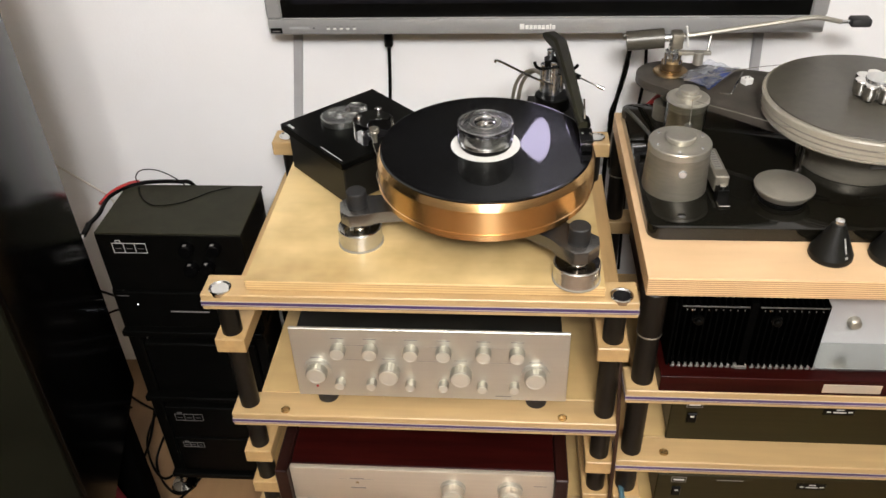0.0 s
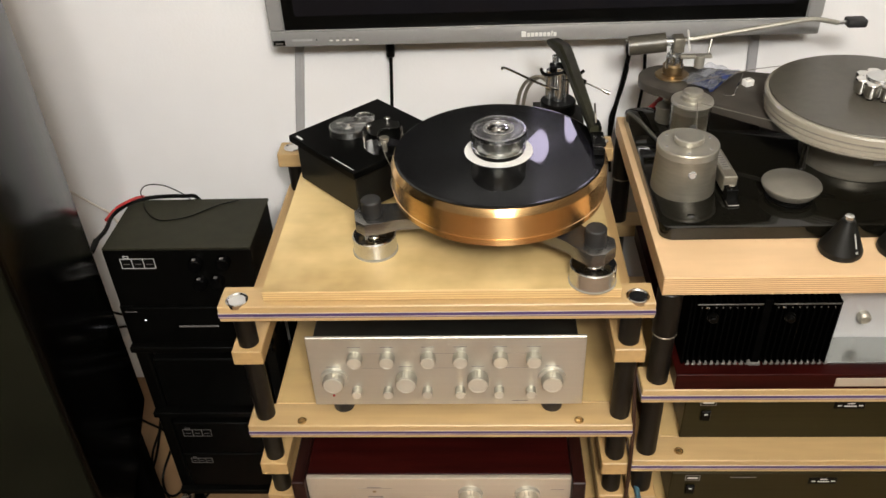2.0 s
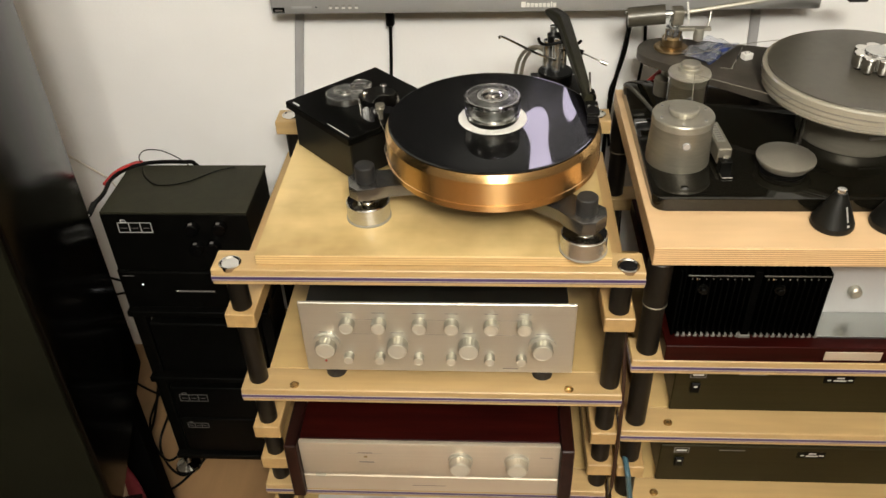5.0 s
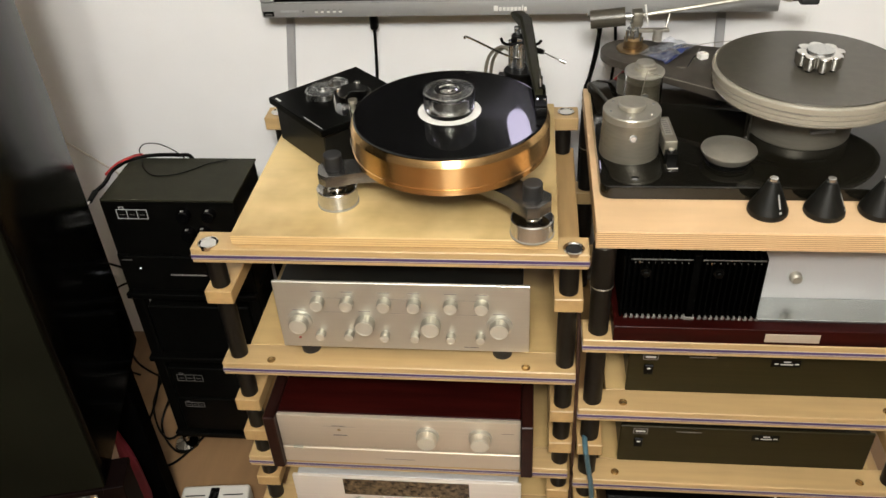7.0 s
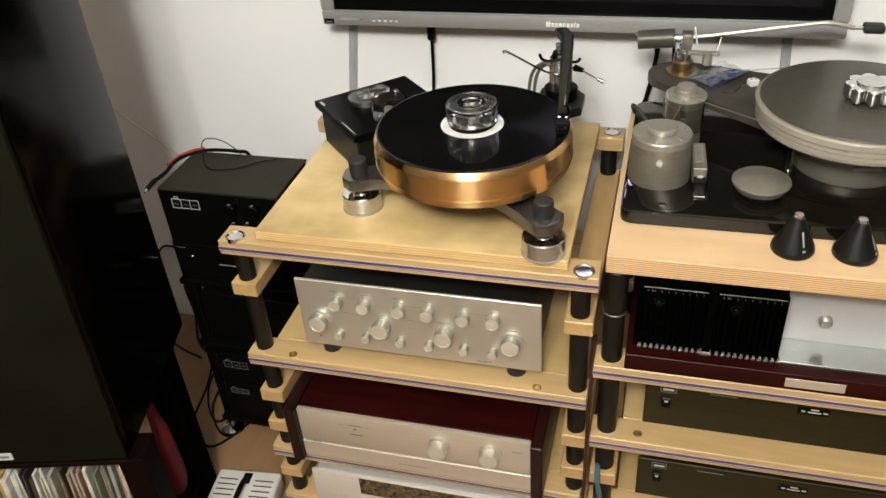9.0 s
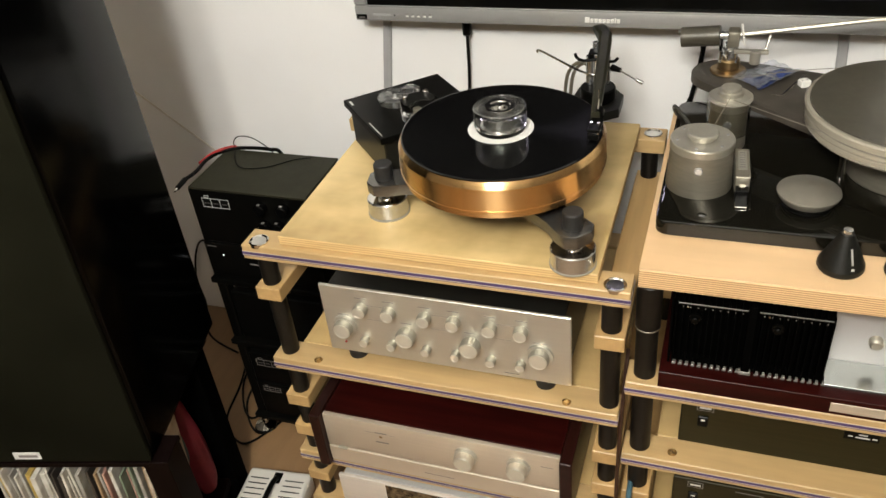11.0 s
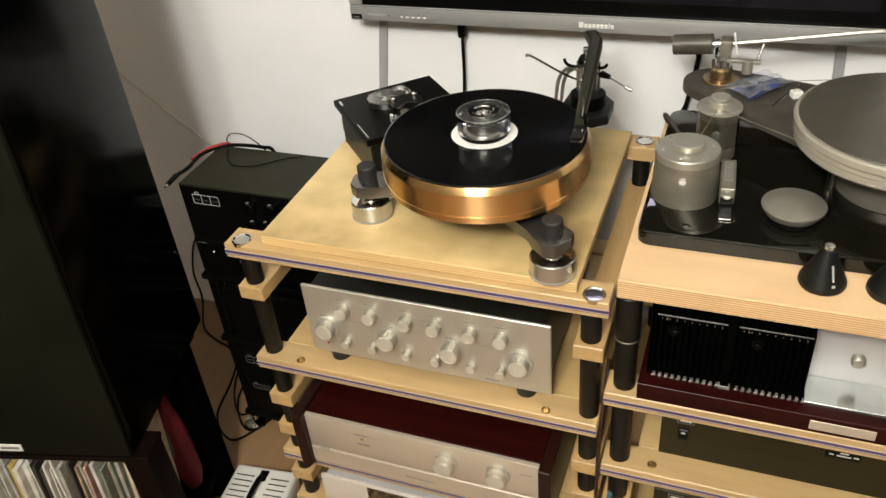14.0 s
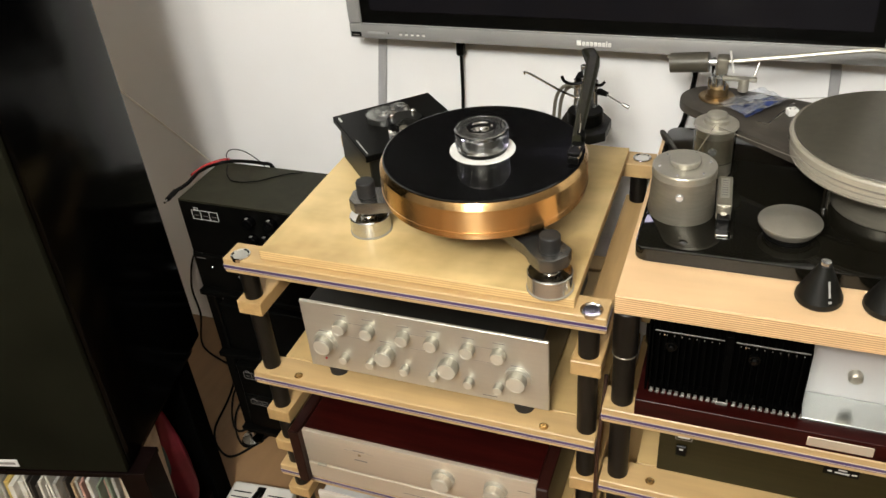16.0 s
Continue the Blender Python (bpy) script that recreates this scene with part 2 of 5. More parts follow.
def turned(m, turn=0.25, draw=0.96):
    """Lathe marks run round the upright axis and draw the highlights out along it."""
    n, l = m.node_tree.nodes, m.node_tree.links
    t = n.new("ShaderNodeTangent")
    t.direction_type, t.axis = "RADIAL", "Z"
    b = n["Principled BSDF"]
    b.inputs["Anisotropic"].default_value, b.inputs["Anisotropic Rotation"].default_value = draw, turn
    l.new(t.outputs[0], b.inputs["Tangent"])


grooves(M_VINYL)
turned(M_GOLD, 0.25, 1.0)
turned(M_VINYL, 0.25, 0.92)


# ---- mesh helpers ----
ROOT = {}


def thing(name, label, category, m=None, group="", base=None):
    """An Empty at a thing's base. With m its parts are given in its own axes, with base in the world's."""
    e = new(name)
    e.empty_display_size = 0.02
    e.matrix_basis = m if m is not None else Matrix.Translation(base or (0, 0, 0))
    ROOT[e.name] = None if m is not None else e.matrix_basis.inverted()
    return tagged(e, label, category, group)


def part(name, bm, material, parent=None, label="", smooth=True):
    me = bpy.data.meshes.new(name)
    if parent is not None and ROOT.get(parent.name) is not None:
        bm.transform(ROOT[parent.name])
    bmesh.ops.recalc_face_normals(bm, faces=bm.faces)
    if smooth:
        for f in bm.faces:
            f.smooth = True
        for e in bm.edges:
            if len(e.link_faces) == 2 and e.calc_face_angle(0) > 0.6:
                e.smooth = False
    bm.to_mesh(me)
    bm.free()
    me.materials.append(material)
    ob = new(name, me)
    if parent is not None:
        ob.parent = parent
        ROOT[ob.name] = ROOT.get(parent.name)
    if label:
        ob["label"] = label
    return ob


def struct(name, bm, material, label, category):
    return tagged(part(name, bm, material), label, category, kind="structure")


def B():
    return bmesh.new()


def bx(bm, x0, x1, y0, y1, z0, z1, bev=0.0, seg=1, m=None):
    t = Matrix.Translation(((x0 + x1) / 2, (y0 + y1) / 2, (z0 + z1) / 2)) @ Matrix.Diagonal((x1 - x0, y1 - y0, z1 - z0, 1))
    vs = bmesh.ops.create_cube(bm, size=1, matrix=(m @ t) if m else t)["verts"]
    if bev:
        es = list({e for v in vs for e in v.link_edges})
        bmesh.ops.bevel(bm, geom=es, offset=bev, segments=seg, affect="EDGES", profile=0.5)
    return bm


def lathe(bm, prof, x=0, y=0, seg=40, m=None):
    """Turn a profile of (radius, z) about a vertical axis; closed at the ends when they reach radius 0."""
    rings = []
    for r, z in prof:
        if r < 1e-6:
            rings.append([bm.verts.new((x, y, z))])
        else:
            rings.append([bm.verts.new((x + r * math.cos(2 * math.pi * i / seg), y + r * math.sin(2 * math.pi * i / seg), z)) for i in range(seg)])
    vs = [v for r in rings for v in r]
    sharp = set()
    for i in range(1, len(prof) - 1):
        u = Vector(prof[i]) - Vector(prof[i - 1])
        w = Vector(prof[i + 1]) - Vector(prof[i])
        if u.length > 0 and w.length > 0 and u.angle(w) > 0.32:
            sharp.add(i)
    for a, b in zip(rings, rings[1:]):
        for i in range(seg):
            j = (i + 1) % seg
            q = [a[i % len(a)], a[j % len(a)], b[j % len(b)], b[i % len(b)]]
            u = []
            for v in q:
                if v not in u:
                    u.append(v)
            if len(u) > 2:
                bm.faces.new(u)
    for i in sharp:
        if len(rings[i]) > 1:
            for k in range(seg):
                e = bm.edges.get((rings[i][k], rings[i][(k + 1) % seg]))
                if e:
                    e.smooth = False
    if m is not None:
        bmesh.ops.transform(bm, matrix=m, verts=vs)
    return bm


def rod(bm, x, y, z0, z1, r, c=0.0, seg=24, m=None):
    c = c or r * 0.08
    return lathe(bm, [(0, z0), (r - c, z0), (r, z0 + c), (r, z1 - c), (r - c, z1), (0, z1)], x, y, seg, m)


def between(bm, a, b, r, r2=None, seg=12):
    a, b = Vector(a), Vector(b)
    d = b - a
    m = Matrix.Translation(a) @ d.to_track_quat("Z", "Y").to_matrix().to_4x4()
    r2 = r if r2 is None else r2
    return lathe(bm, [(0, 0), (r, 0), (r2, d.length), (0, d.length)], 0, 0, seg, m)


def prism(bm, pts, z0, z1, bev=0.0):
    """An upright slab over a plan outline."""
    lo = [bm.verts.new((x, y, z0)) for x, y in pts]
    hi = [bm.verts.new((x, y, z1)) for x, y in pts]
    n = len(pts)
    bm.faces.new(lo[::-1])
    top = bm.faces.new(hi)
    for i in range(n):
        bm.faces.new((lo[i], lo[(i + 1) % n], hi[(i + 1) % n], hi[i]))
    if bev:
        bmesh.ops.bevel(bm, geom=list(top.edges), offset=bev, segments=2, affect="EDGES", profile=0.5)
    return bm


def rounded(x0, x1, y0, y1, r, k=6):
    pts = []
    for cx, cy, a0 in ((x1 - r, y1 - r, 0), (x0 + r, y1 - r, 90), (x0 + r, y0 + r, 180), (x1 - r, y0 + r, 270)):
        for i in range(k + 1):
            a = radians(a0 + 90 * i / k)
            pts.append((cx + r * math.cos(a), cy + r * math.sin(a)))
    return pts


def tube(name, pts, r, material, parent=None, label="", res=4):
    """A cable or bent rod along smooth points, as one mesh."""
    bm = B()
    P = [Vector(p) for p in pts]
    path = []
    for i in range(len(P) - 1):
        p0, p1, p2, p3 = P[max(i - 1, 0)], P[i], P[i + 1], P[min(i + 2, len(P) - 1)]
        for k in range(8):
            t = k / 8
            path.append(0.5 * ((2 * p1) + (p2 - p0) * t + (2 * p0 - 5 * p1 + 4 * p2 - p3) * t * t + (3 * p1 - p0 - 3 * p2 + p3) * t ** 3))
    path.append(P[-1])
    rings = []
    for i, p in enumerate(path):
        d = (path[min(i + 1, len(path) - 1)] - path[max(i - 1, 0)]).normalized()
        q = d.to_track_quat("Z", "Y")
        rings.append([bm.verts.new(p + q @ Vector((r * math.cos(2 * math.pi * k / 8), r * math.sin(2 * math.pi * k / 8), 0))) for k in range(8)])
    for a, b in zip(rings, rings[1:]):
        for i in range(8):
            bm.faces.new((a[i], a[(i + 1) % 8], b[(i + 1) % 8], b[i]))
    bm.faces.new(rings[0][::-1])
    bm.faces.new(rings[-1])
    return part(name, bm, material, parent, label)


# ---- the room ----
WALL_Y = 0.645
X0, X1, Y0, H = -1.55, 3.0, -3.2, 2.5
struct("floor", bx(B(), X0 - 0.1, X1 + 0.1, Y0 - 0.1, WALL_Y + 0.1, -0.1, 0), M_FLOOR, "warm brown wooden floor", "floor")
struct("wall_north", bx(B(), X0 - 0.1, X1 + 0.1, WALL_Y, WALL_Y + 0.1, 0, H), M_WALL, "plain off-white painted plaster wall", "wall")
# These three stay out of view; their darkness deepens the shadows.
struct("wall_west", bx(B(), X0 - 0.1, X0, Y0, WALL_Y, 0, H), M_ROOM, "unseen plain wall, coloured dark to hold back bounced light", "wall")
struct("wall_east", bx(B(), X1, X1 + 0.1, Y0, WALL_Y, 0, H), M_ROOM, "unseen plain wall, coloured dark to hold back bounced light", "wall")
struct("wall_south", bx(B(), X0 - 0.1, X1 + 0.1, Y0 - 0.1, Y0, 0, H), M_ROOM, "unseen plain wall, coloured dark to hold back bounced light", "wall")
struct("ceiling", bx(B(), X0 - 0.1, X1 + 0.1, Y0 - 0.1, WALL_Y + 0.1, H, H + 0.1), M_CEIL, "plain white ceiling", "ceiling")

# ---- the two wooden racks ----
def cross_bar(e, x0, x1, y0, y1, top, th=0.028, screws=True, name="cross_bar"):
    """A front or back bar of laminated wood with purple veneers low in its front edge."""
    bar = part(name, bx(B(), x0, x1, y0, y1, top - th, top, 0.0015), M_BEECH, e)
    if name == "back_bar":
        return bar
    for k, (m, dz, t) in enumerate(((M_PALE, 0.0158, 0.0012), (M_PURPLE, 0.0126, 0.0050), (M_PALE, 0.0092, 0.0016), (M_PURPLE, 0.0078, 0.0010))):
        z = top - th + dz
        part("veneer_stripe", bx(B(), x0 - 0.0006, x1 + 0.0006, y0 - 0.0006, y1 + 0.0006, z - t / 2, z + t / 2), m, bar, "purple veneer" if m is M_PURPLE else "pale veneer")
    return bar


def cap(e, x, y, z, r=0.0165):
    c = part("post_cap", lathe(B(), [(0, z - 0.004), (r, z - 0.004), (r, z + 0.0022), (r - 0.002, z + 0.0030), (r - 0.004, z + 0.0012), (0, z + 0.0008)], x, y, 28), M_CHROME, e, "polished steel post cap")
    return c


def screw(e, x, y, z):
    s = part("screw_cap", lathe(B(), [(0, z - 0.002), (0.0075, z - 0.002), (0.0075, z + 0.0012), (0.0055, z + 0.002), (0.0045, z + 0.0006), (0, z + 0.0004)], x, y, 18), M_BRASS, e, "brass screw cup")
    part("screw_head", lathe(B(), [(0, z + 0.0004), (0.0040, z + 0.0004), (0.0034, z + 0.0016), (0, z + 0.0020)], x, y, 12), M_BRASS, s)


def post(e, x, y, z0, z1, r=0.0155):
    part("post", rod(B(), x, y, z0, z1, r, 0.001, 22), M_POST, e)


def side_bar(e, x, z0, z1, y0=0.0, y1=0.485, w=0.046):
    part("side_bar", bx(B(), x - w / 2, x + w / 2, y0, y1, z0, z1, 0.0015), M_BEECH_Y, e)


def board(e, x0, x1, y0, y1, z0, z1, face, edge, name="shelf_board"):
    b = part(name, bx(B(), x0, x1, y0, y1, z0, z1 - 0.0012, 0.001), edge, e, "birch plywood board")
    part("face_veneer", bx(B(), x0 + 0.0005, x1 - 0.0005, y0 + 0.0005, y1 - 0.0005, z1 - 0.0012, z1), face, b)
    return b


YB = 0.465
rack_a = thing("audio_rack", "beech rack with black posts and purple striped bars", "audio rack", base=(-0.03, 0.24, 0), group="audio racks")
AX0, AX1 = -0.340, 0.275
# top frame, wider than the shelves below it
cross_bar(rack_a, -0.344, 0.285, 0.0, 0.048, 0.780)
cross_bar(rack_a, -0.344, 0.285, YB - 0.02, YB + 0.028, 0.780, name="back_bar")
cross_bar(rack_a, AX0 - 0.002, AX1, -0.004, 0.046, 0.533)
cross_bar(rack_a, AX0, AX1, YB - 0.02, YB + 0.028, 0.533, name="back_bar")
cross_bar(rack_a, AX0 - 0.002, AX1 - 0.004, -0.004, 0.046, 0.283)
cross_bar(rack_a, AX0, AX1, YB - 0.02, YB + 0.028, 0.283, name="back_bar")
cross_bar(rack_a, AX0 - 0.002, AX1 - 0.004, -0.004, 0.046, 0.138)
cross_bar(rack_a, AX0, AX1, YB - 0.02, YB + 0.028, 0.138, name="back_bar")
for x in (-0.317, 0.257):
    for z0, z1 in ((0.665, 0.692), (0.407, 0.435), (0.324, 0.352), (0.190, 0.216)):
        side_bar(rack_a, x, z0, z1)
    for y in (0.022, YB + 0.004):
        for z0, z1 in ((0.692, 0.752), (0.533, 0.665), (0.435, 0.505), (0.352, 0.407), (0.283, 0.324), (0.216, 0.255), (0.138, 0.190), (0.006, 0.110)):
            post(rack_a, x, y, z0, z1)
        part("foot_disc", rod(B(), x, y, 0.0, 0.006, 0.022, 0.001), M_CHROME, rack_a)
        cap(rack_a, x + (0.004 if x > 0 else -0.0005), y - 0.007 if y < 0.1 else y, 0.780)
for x, z in ((-0.255, 0.533), (0.191, 0.533)):
    screw(rack_a, x, 0.007, z)
screw(rack_a, 0.190, 0.02, 0.138)
board(rack_a, -0.278, 0.237, 0.012, 0.470, 0.7805, 0.7985, M_BIRCH, M_PLY, "top_board")
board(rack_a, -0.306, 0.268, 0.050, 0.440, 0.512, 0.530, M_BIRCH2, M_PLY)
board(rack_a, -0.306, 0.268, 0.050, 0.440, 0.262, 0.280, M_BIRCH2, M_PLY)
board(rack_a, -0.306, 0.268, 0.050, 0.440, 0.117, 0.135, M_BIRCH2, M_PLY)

rack_b = thing("audio_rack", "beech rack with black posts and a thick plywood top", "audio rack", base=(0.58, 0.24, 0), group="audio racks")
BX0, BX1 = 0.283, 0.885
BXT = 0.905
for top in (0.607, 0.443, 0.253, 0.060):
    cross_bar(rack_b, BX0, BX1, 0.0, 0.052, top)
    cross_bar(rack_b, BX0, BX1, YB - 0.02, YB + 0.028, top, name="back_bar")
for x in (0.309, 0.860):
    for z0, z1 in ((0.322, 0.349), (0.160, 0.187)):
        side_bar(rack_b, x, z0, z1)
    for y in (0.026, YB + 0.004):
        for z0, z1 in ((0.607, 0.705), (0.443, 0.579), (0.349, 0.415), (0.253, 0.322), (0.187, 0.225), (0.060, 0.160), (0.006, 0.032)):
            post(rack_b, x, y, z0, z1, 0.0165)
        part("post_sleeve", rod(B(), x, y, 0.705, 0.786, 0.0185, 0.0015), M_POST, rack_b)
        part("joint_ring", rod(B(), x, y, 0.7035, 0.7065, 0.0187, 0.0005), M_PEWTER, rack_b)
        part("foot_disc", rod(B(), x, y, 0.0, 0.006, 0.022, 0.001), M_CHROME, rack_b)
for x in (0.362, 0.806):
    for z in (0.443, 0.253):
        screw(rack_b, x, 0.020, z)
for z in (0.443, 0.253):
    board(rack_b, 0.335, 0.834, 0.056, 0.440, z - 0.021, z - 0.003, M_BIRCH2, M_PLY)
board(rack_b, 0.293, BXT, 0.010, 0.495, 0.786, 0.8185, M_BIRCHP, M_PLYB, "thick_top_board")


# ---- the copper turntable ----
TX, TY = 0.066, 0.147
tt = thing("turntable", "turntable with a polished copper-gold platter on three steel feet", "turntable", base=(TX, TY, 0.7985))
part("platter", lathe(B(), [(0, 0.886), (0.150, 0.886), (0.1545, 0.8885), (0.1545, 0.8960), (0.1565, 0.8975), (0.1565, 0.9350), (0.1535, 0.9420), (0.1515, 0.9450), (0, 0.9450)], TX, TY, 128), M_GOLD, tt, "copper-gold polished platter")
part("platter_line", lathe(B(), [(0.1560, 0.8990), (0.1572, 0.8995), (0.1572, 0.9003), (0.1560, 0.9008)], TX, TY, 128), M_GOLDL, tt, "thin bright line round the platter")
part("sub_platter", lathe(B(), [(0, 0.862), (0.105, 0.862), (0.112, 0.870), (0.112, 0.886), (0, 0.886)], TX, TY, 64), M_BLACK, tt, "black underside bearing disc")


def leg_arm(ax, ay, out=0.014):
    """A black slab from the middle to a foot, with a chamfered hexagonal end."""
    d = Vector((ax - TX, ay - TY, 0))
    L = d.length
    a = math.atan2(d.y, d.x)
    m = Matrix.Translation((TX, TY, 0)) @ Matrix.Rotation(a, 4, "Z")
    bm = prism(B(), [(0.02, -0.030), (L - 0.030, -0.022), (L - 0.012, -0.027), (L + out, -0.027), (L + 0.026, -0.013), (L + 0.026, 0.013), (L + out, 0.027), (L - 0.012, 0.027), (L - 0.030, 0.022), (0.02, 0.030)], 0.8435, 0.8630, 0.0015)
    bm.transform(m)
    return bm


for fx, fy in ((-0.122, 0.113), (0.197, 0.032), (0.130, 0.335)):
    arm = part("chassis_arm", leg_arm(fx, fy), M_ARM, tt, "satin aluminium arm slab")
    part("foot", lathe(B(), [(0, 0.8005), (0.0320, 0.8005), (0.0330, 0.8020), (0.0330, 0.8265), (0.0322, 0.8272), (0, 0.8272)], fx, fy, 48), M_STEEL, tt, "turned stainless steel foot")
    part("foot_top", lathe(B(), [(0, 0.8272), (0.0320, 0.8272), (0.0312, 0.8284), (0.0150, 0.8300), (0, 0.8300)], fx, fy, 48), M_CHROME, tt, "polished steel top of the foot")
    part("foot_ring", lathe(B(), [(0, 0.7985), (0.0345, 0.7985), (0.0345, 0.8005), (0, 0.8005)], fx, fy, 40), M_RIM, tt, "clear plastic ring")
    part("spindle_neck", lathe(B(), [(0, 0.8298), (0.015, 0.8298), (0.015, 0.8312), (0.011, 0.8320), (0.011, 0.8370), (0.016, 0.8380), (0.016, 0.8435), (0, 0.8435)], fx, fy, 32), M_CHROME, tt, "polished neck")
    part("knob", lathe(B(), [(0, 0.863), (0.0146, 0.863), (0.0150, 0.865), (0.0150, 0.8872), (0.0138, 0.8890), (0, 0.8895)], fx, fy, 32), M_RUBBER, tt, "black rubbery adjusting knob")

record = thing("vinyl_record", "black vinyl record with a white centre label, lying on the platter", "record", pose(TX, TY, 0.9452))
part("disc", lathe(B(), [(0, 0), (0.1490, 0), (0.1512, 0.0008), (0.1512, 0.0016), (0.149, 0.0024), (0.147, 0.0021), (0.0505, 0.0021), (0, 0.0021)], 0, 0, 128), M_VINYL, record, "grooved black vinyl")
part("centre_label", lathe(B(), [(0, 0.0022), (0.0495, 0.0022), (0.0495, 0.0026), (0, 0.0026)], 0, 0, 64), M_WHITE, record, "white paper label")
puck = thing("record_clamp", "clear acrylic and steel record clamp on the record's label", "record clamp", pose(TX, TY, 0.9479))
part("base_ring", lathe(B(), [(0, 0), (0.036, 0), (0.0375, 0.002), (0.0375, 0.006), (0.036, 0.0075), (0, 0.0075)], 0, 0, 48), M_BLACK, puck, "black base ring")
part("core", lathe(B(), [(0, 0.0078), (0.0310, 0.0078), (0.0310, 0.0105), (0.0265, 0.0125), (0.0255, 0.0215), (0.0285, 0.0235), (0.0285, 0.0255), (0.0, 0.0255)], 0, 0, 48), M_STEEL, puck, "dull steel core")
part("acrylic_shell", lathe(B(), [(0.0315, 0.0080), (0.0395, 0.0080), (0.0400, 0.0092), (0.0400, 0.0330), (0.0385, 0.0350), (0.0180, 0.0350), (0.0150, 0.0320), (0.0150, 0.0270), (0.0315, 0.0265), (0.0315, 0.0080)], 0, 0, 64), M_ACRY, puck, "clear acrylic shell")
part("inner_ring", lathe(B(), [(0.0155, 0.0352), (0.0225, 0.0352), (0.0228, 0.0358), (0.0222, 0.0364), (0.0165, 0.0364), (0.0155, 0.0352)], 0, 0, 64), M_CHROME, puck, "polished inner ring")
part("top_plate", lathe(B(), [(0.0230, 0.0352), (0.0360, 0.0352), (0.0360, 0.0366), (0.0232, 0.0366), (0.0230, 0.0352)], 0, 0, 64), M_CLEARF, puck, "frosted clear top")
part("rim_ring", lathe(B(), [(0.0362, 0.0350), (0.0388, 0.0350), (0.0390, 0.0356), (0.0384, 0.0360), (0.0366, 0.0360), (0.0362, 0.0350)], 0, 0, 64), M_STEEL, puck, "thin bright rim")
part("centre_cup", lathe(B(), [(0, 0.0258), (0.0135, 0.0258), (0.0145, 0.0300), (0.0115, 0.0305), (0.0095, 0.0275), (0.0045, 0.0275), (0.004, 0.0335), (0.002, 0.0360), (0, 0.0365)], 0, 0, 32), M_CHROME, puck, "polished steel centre")

# drive box beside it
box = thing("motor_unit", "black metal motor box with a steel pulley on the board", "motor unit", pose(-0.151, 0.3245, 0.7985, 0, 0, 44))
bxl = part("housing", bx(B(), -0.088, 0.088, -0.082, 0.082, 0.003, 0.074, 0.002), M_BLACKM, box, "black housing")
part("lid", bx(B(), -0.096, 0.096, -0.091, 0.091, 0.074, 0.0865, 0.0012), M_BLACK, box, "black overhanging lid")
for sx in (-0.07, 0.07):
    for sy in (-0.07, 0.07):
        part("foot", rod(B(), sx, sy, 0, 0.003, 0.008), M_RUBBER, box)
part("printed_line", bx(B(), -0.0900, -0.0886, -0.082, -0.024, 0.0865, 0.0867), M_PRINT, box, "pale line of print")
part("printed_line", bx(B(), -0.090, -0.086, 0.060, 0.078, 0.0865, 0.0867), M_PRINT, box, "pale mark")
pul = part("pulley", lathe(B(), [(0, 0.0865), (0.030, 0.0865), (0.0315, 0.088), (0.0315, 0.0975), (0.0300, 0.0985), (0.012, 0.0990), (0.011, 0.1015), (0.006, 0.1020), (0.0055, 0.1045), (0, 0.1045)], -0.017, 0.027, 56), M_STEEL, box, "turned steel pulley")
part("pulley_rim", lathe(B(), [(0.0318, 0.0870), (0.0335, 0.0870), (0.0338, 0.0985), (0.0318, 0.0990), (0.0318, 0.0870)], -0.017, 0.027, 56), M_ACRY, box, "clear acrylic pulley rim")
part("cross_bar", bx(B(), -0.026, 0.026, -0.0022, 0.0022, 0.1000, 0.1035, 0.0006, 1, Matrix.Translation((-0.011, 0.025, 0)) @ Matrix.Rotation(radians(-47), 4, "Z")), M_CLEARF, box, "clear bar across the pulley")
part("acrylic_wing", prism(B(), [(-0.009, 0.021), (0.009, 0.029), (0.019, 0.021), (0.023, 0.003), (0.013, -0.003), (-0.001, 0.009)], 0.1040, 0.1130, 0.0008), M_CLEARF, box, "clear acrylic wing")
KID = [(x + 0.003, y - 0.009) for x, y in ((-0.040, -0.058), (-0.0405, -0.040), (-0.036, -0.026), (-0.024, -0.017), (-0.008, -0.0155), (0.008, -0.019), (0.018, -0.030), (0.0225, -0.046), (0.021, -0.060), (0.008, -0.068), (0.002, -0.058), (-0.008, -0.0505), (-0.018, -0.050), (-0.028, -0.055), (-0.034, -0.064))]
kid = part("acrylic_block", prism(B(), KID, 0.0868, 0.1190, 0.0012), M_SMOKE, box, "clear kidney-shaped acrylic idler block")
part("block_core", prism(B(), [(x * 0.90 - 0.001, y * 0.90 - 0.0045) for x, y in KID], 0.1192, 0.1200), M_BLACKM, kid, "black top film")
for px, py in ((-0.026, -0.044), (0.012, -0.045)):
    part("bolt", lathe(B(), [(0, 0.1200), (0.0052, 0.1200), (0.0052, 0.1270), (0.0044, 0.1282), (0.0022, 0.1282), (0.0022, 0.1268), (0, 0.1268)], px, py, 20), M_CHROME, box, "steel bolt")
part("idler_post", lathe(B(), [(0, 0.0865), (0.0040, 0.0865), (0.0040, 0.1040), (0.0075, 0.1045), (0.0078, 0.1060), (0.0066, 0.1075), (0.0078, 0.1090), (0.0078, 0.1110), (0.0066, 0.1120), (0, 0.1120)], -0.016, -0.070, 24), M_PEWTER, box, "turned steel idler")
belt = thing("drive_thread", "thin pale drive thread from the motor box round the copper platter", "thread", base=(-0.1, 0.2, 0.905))
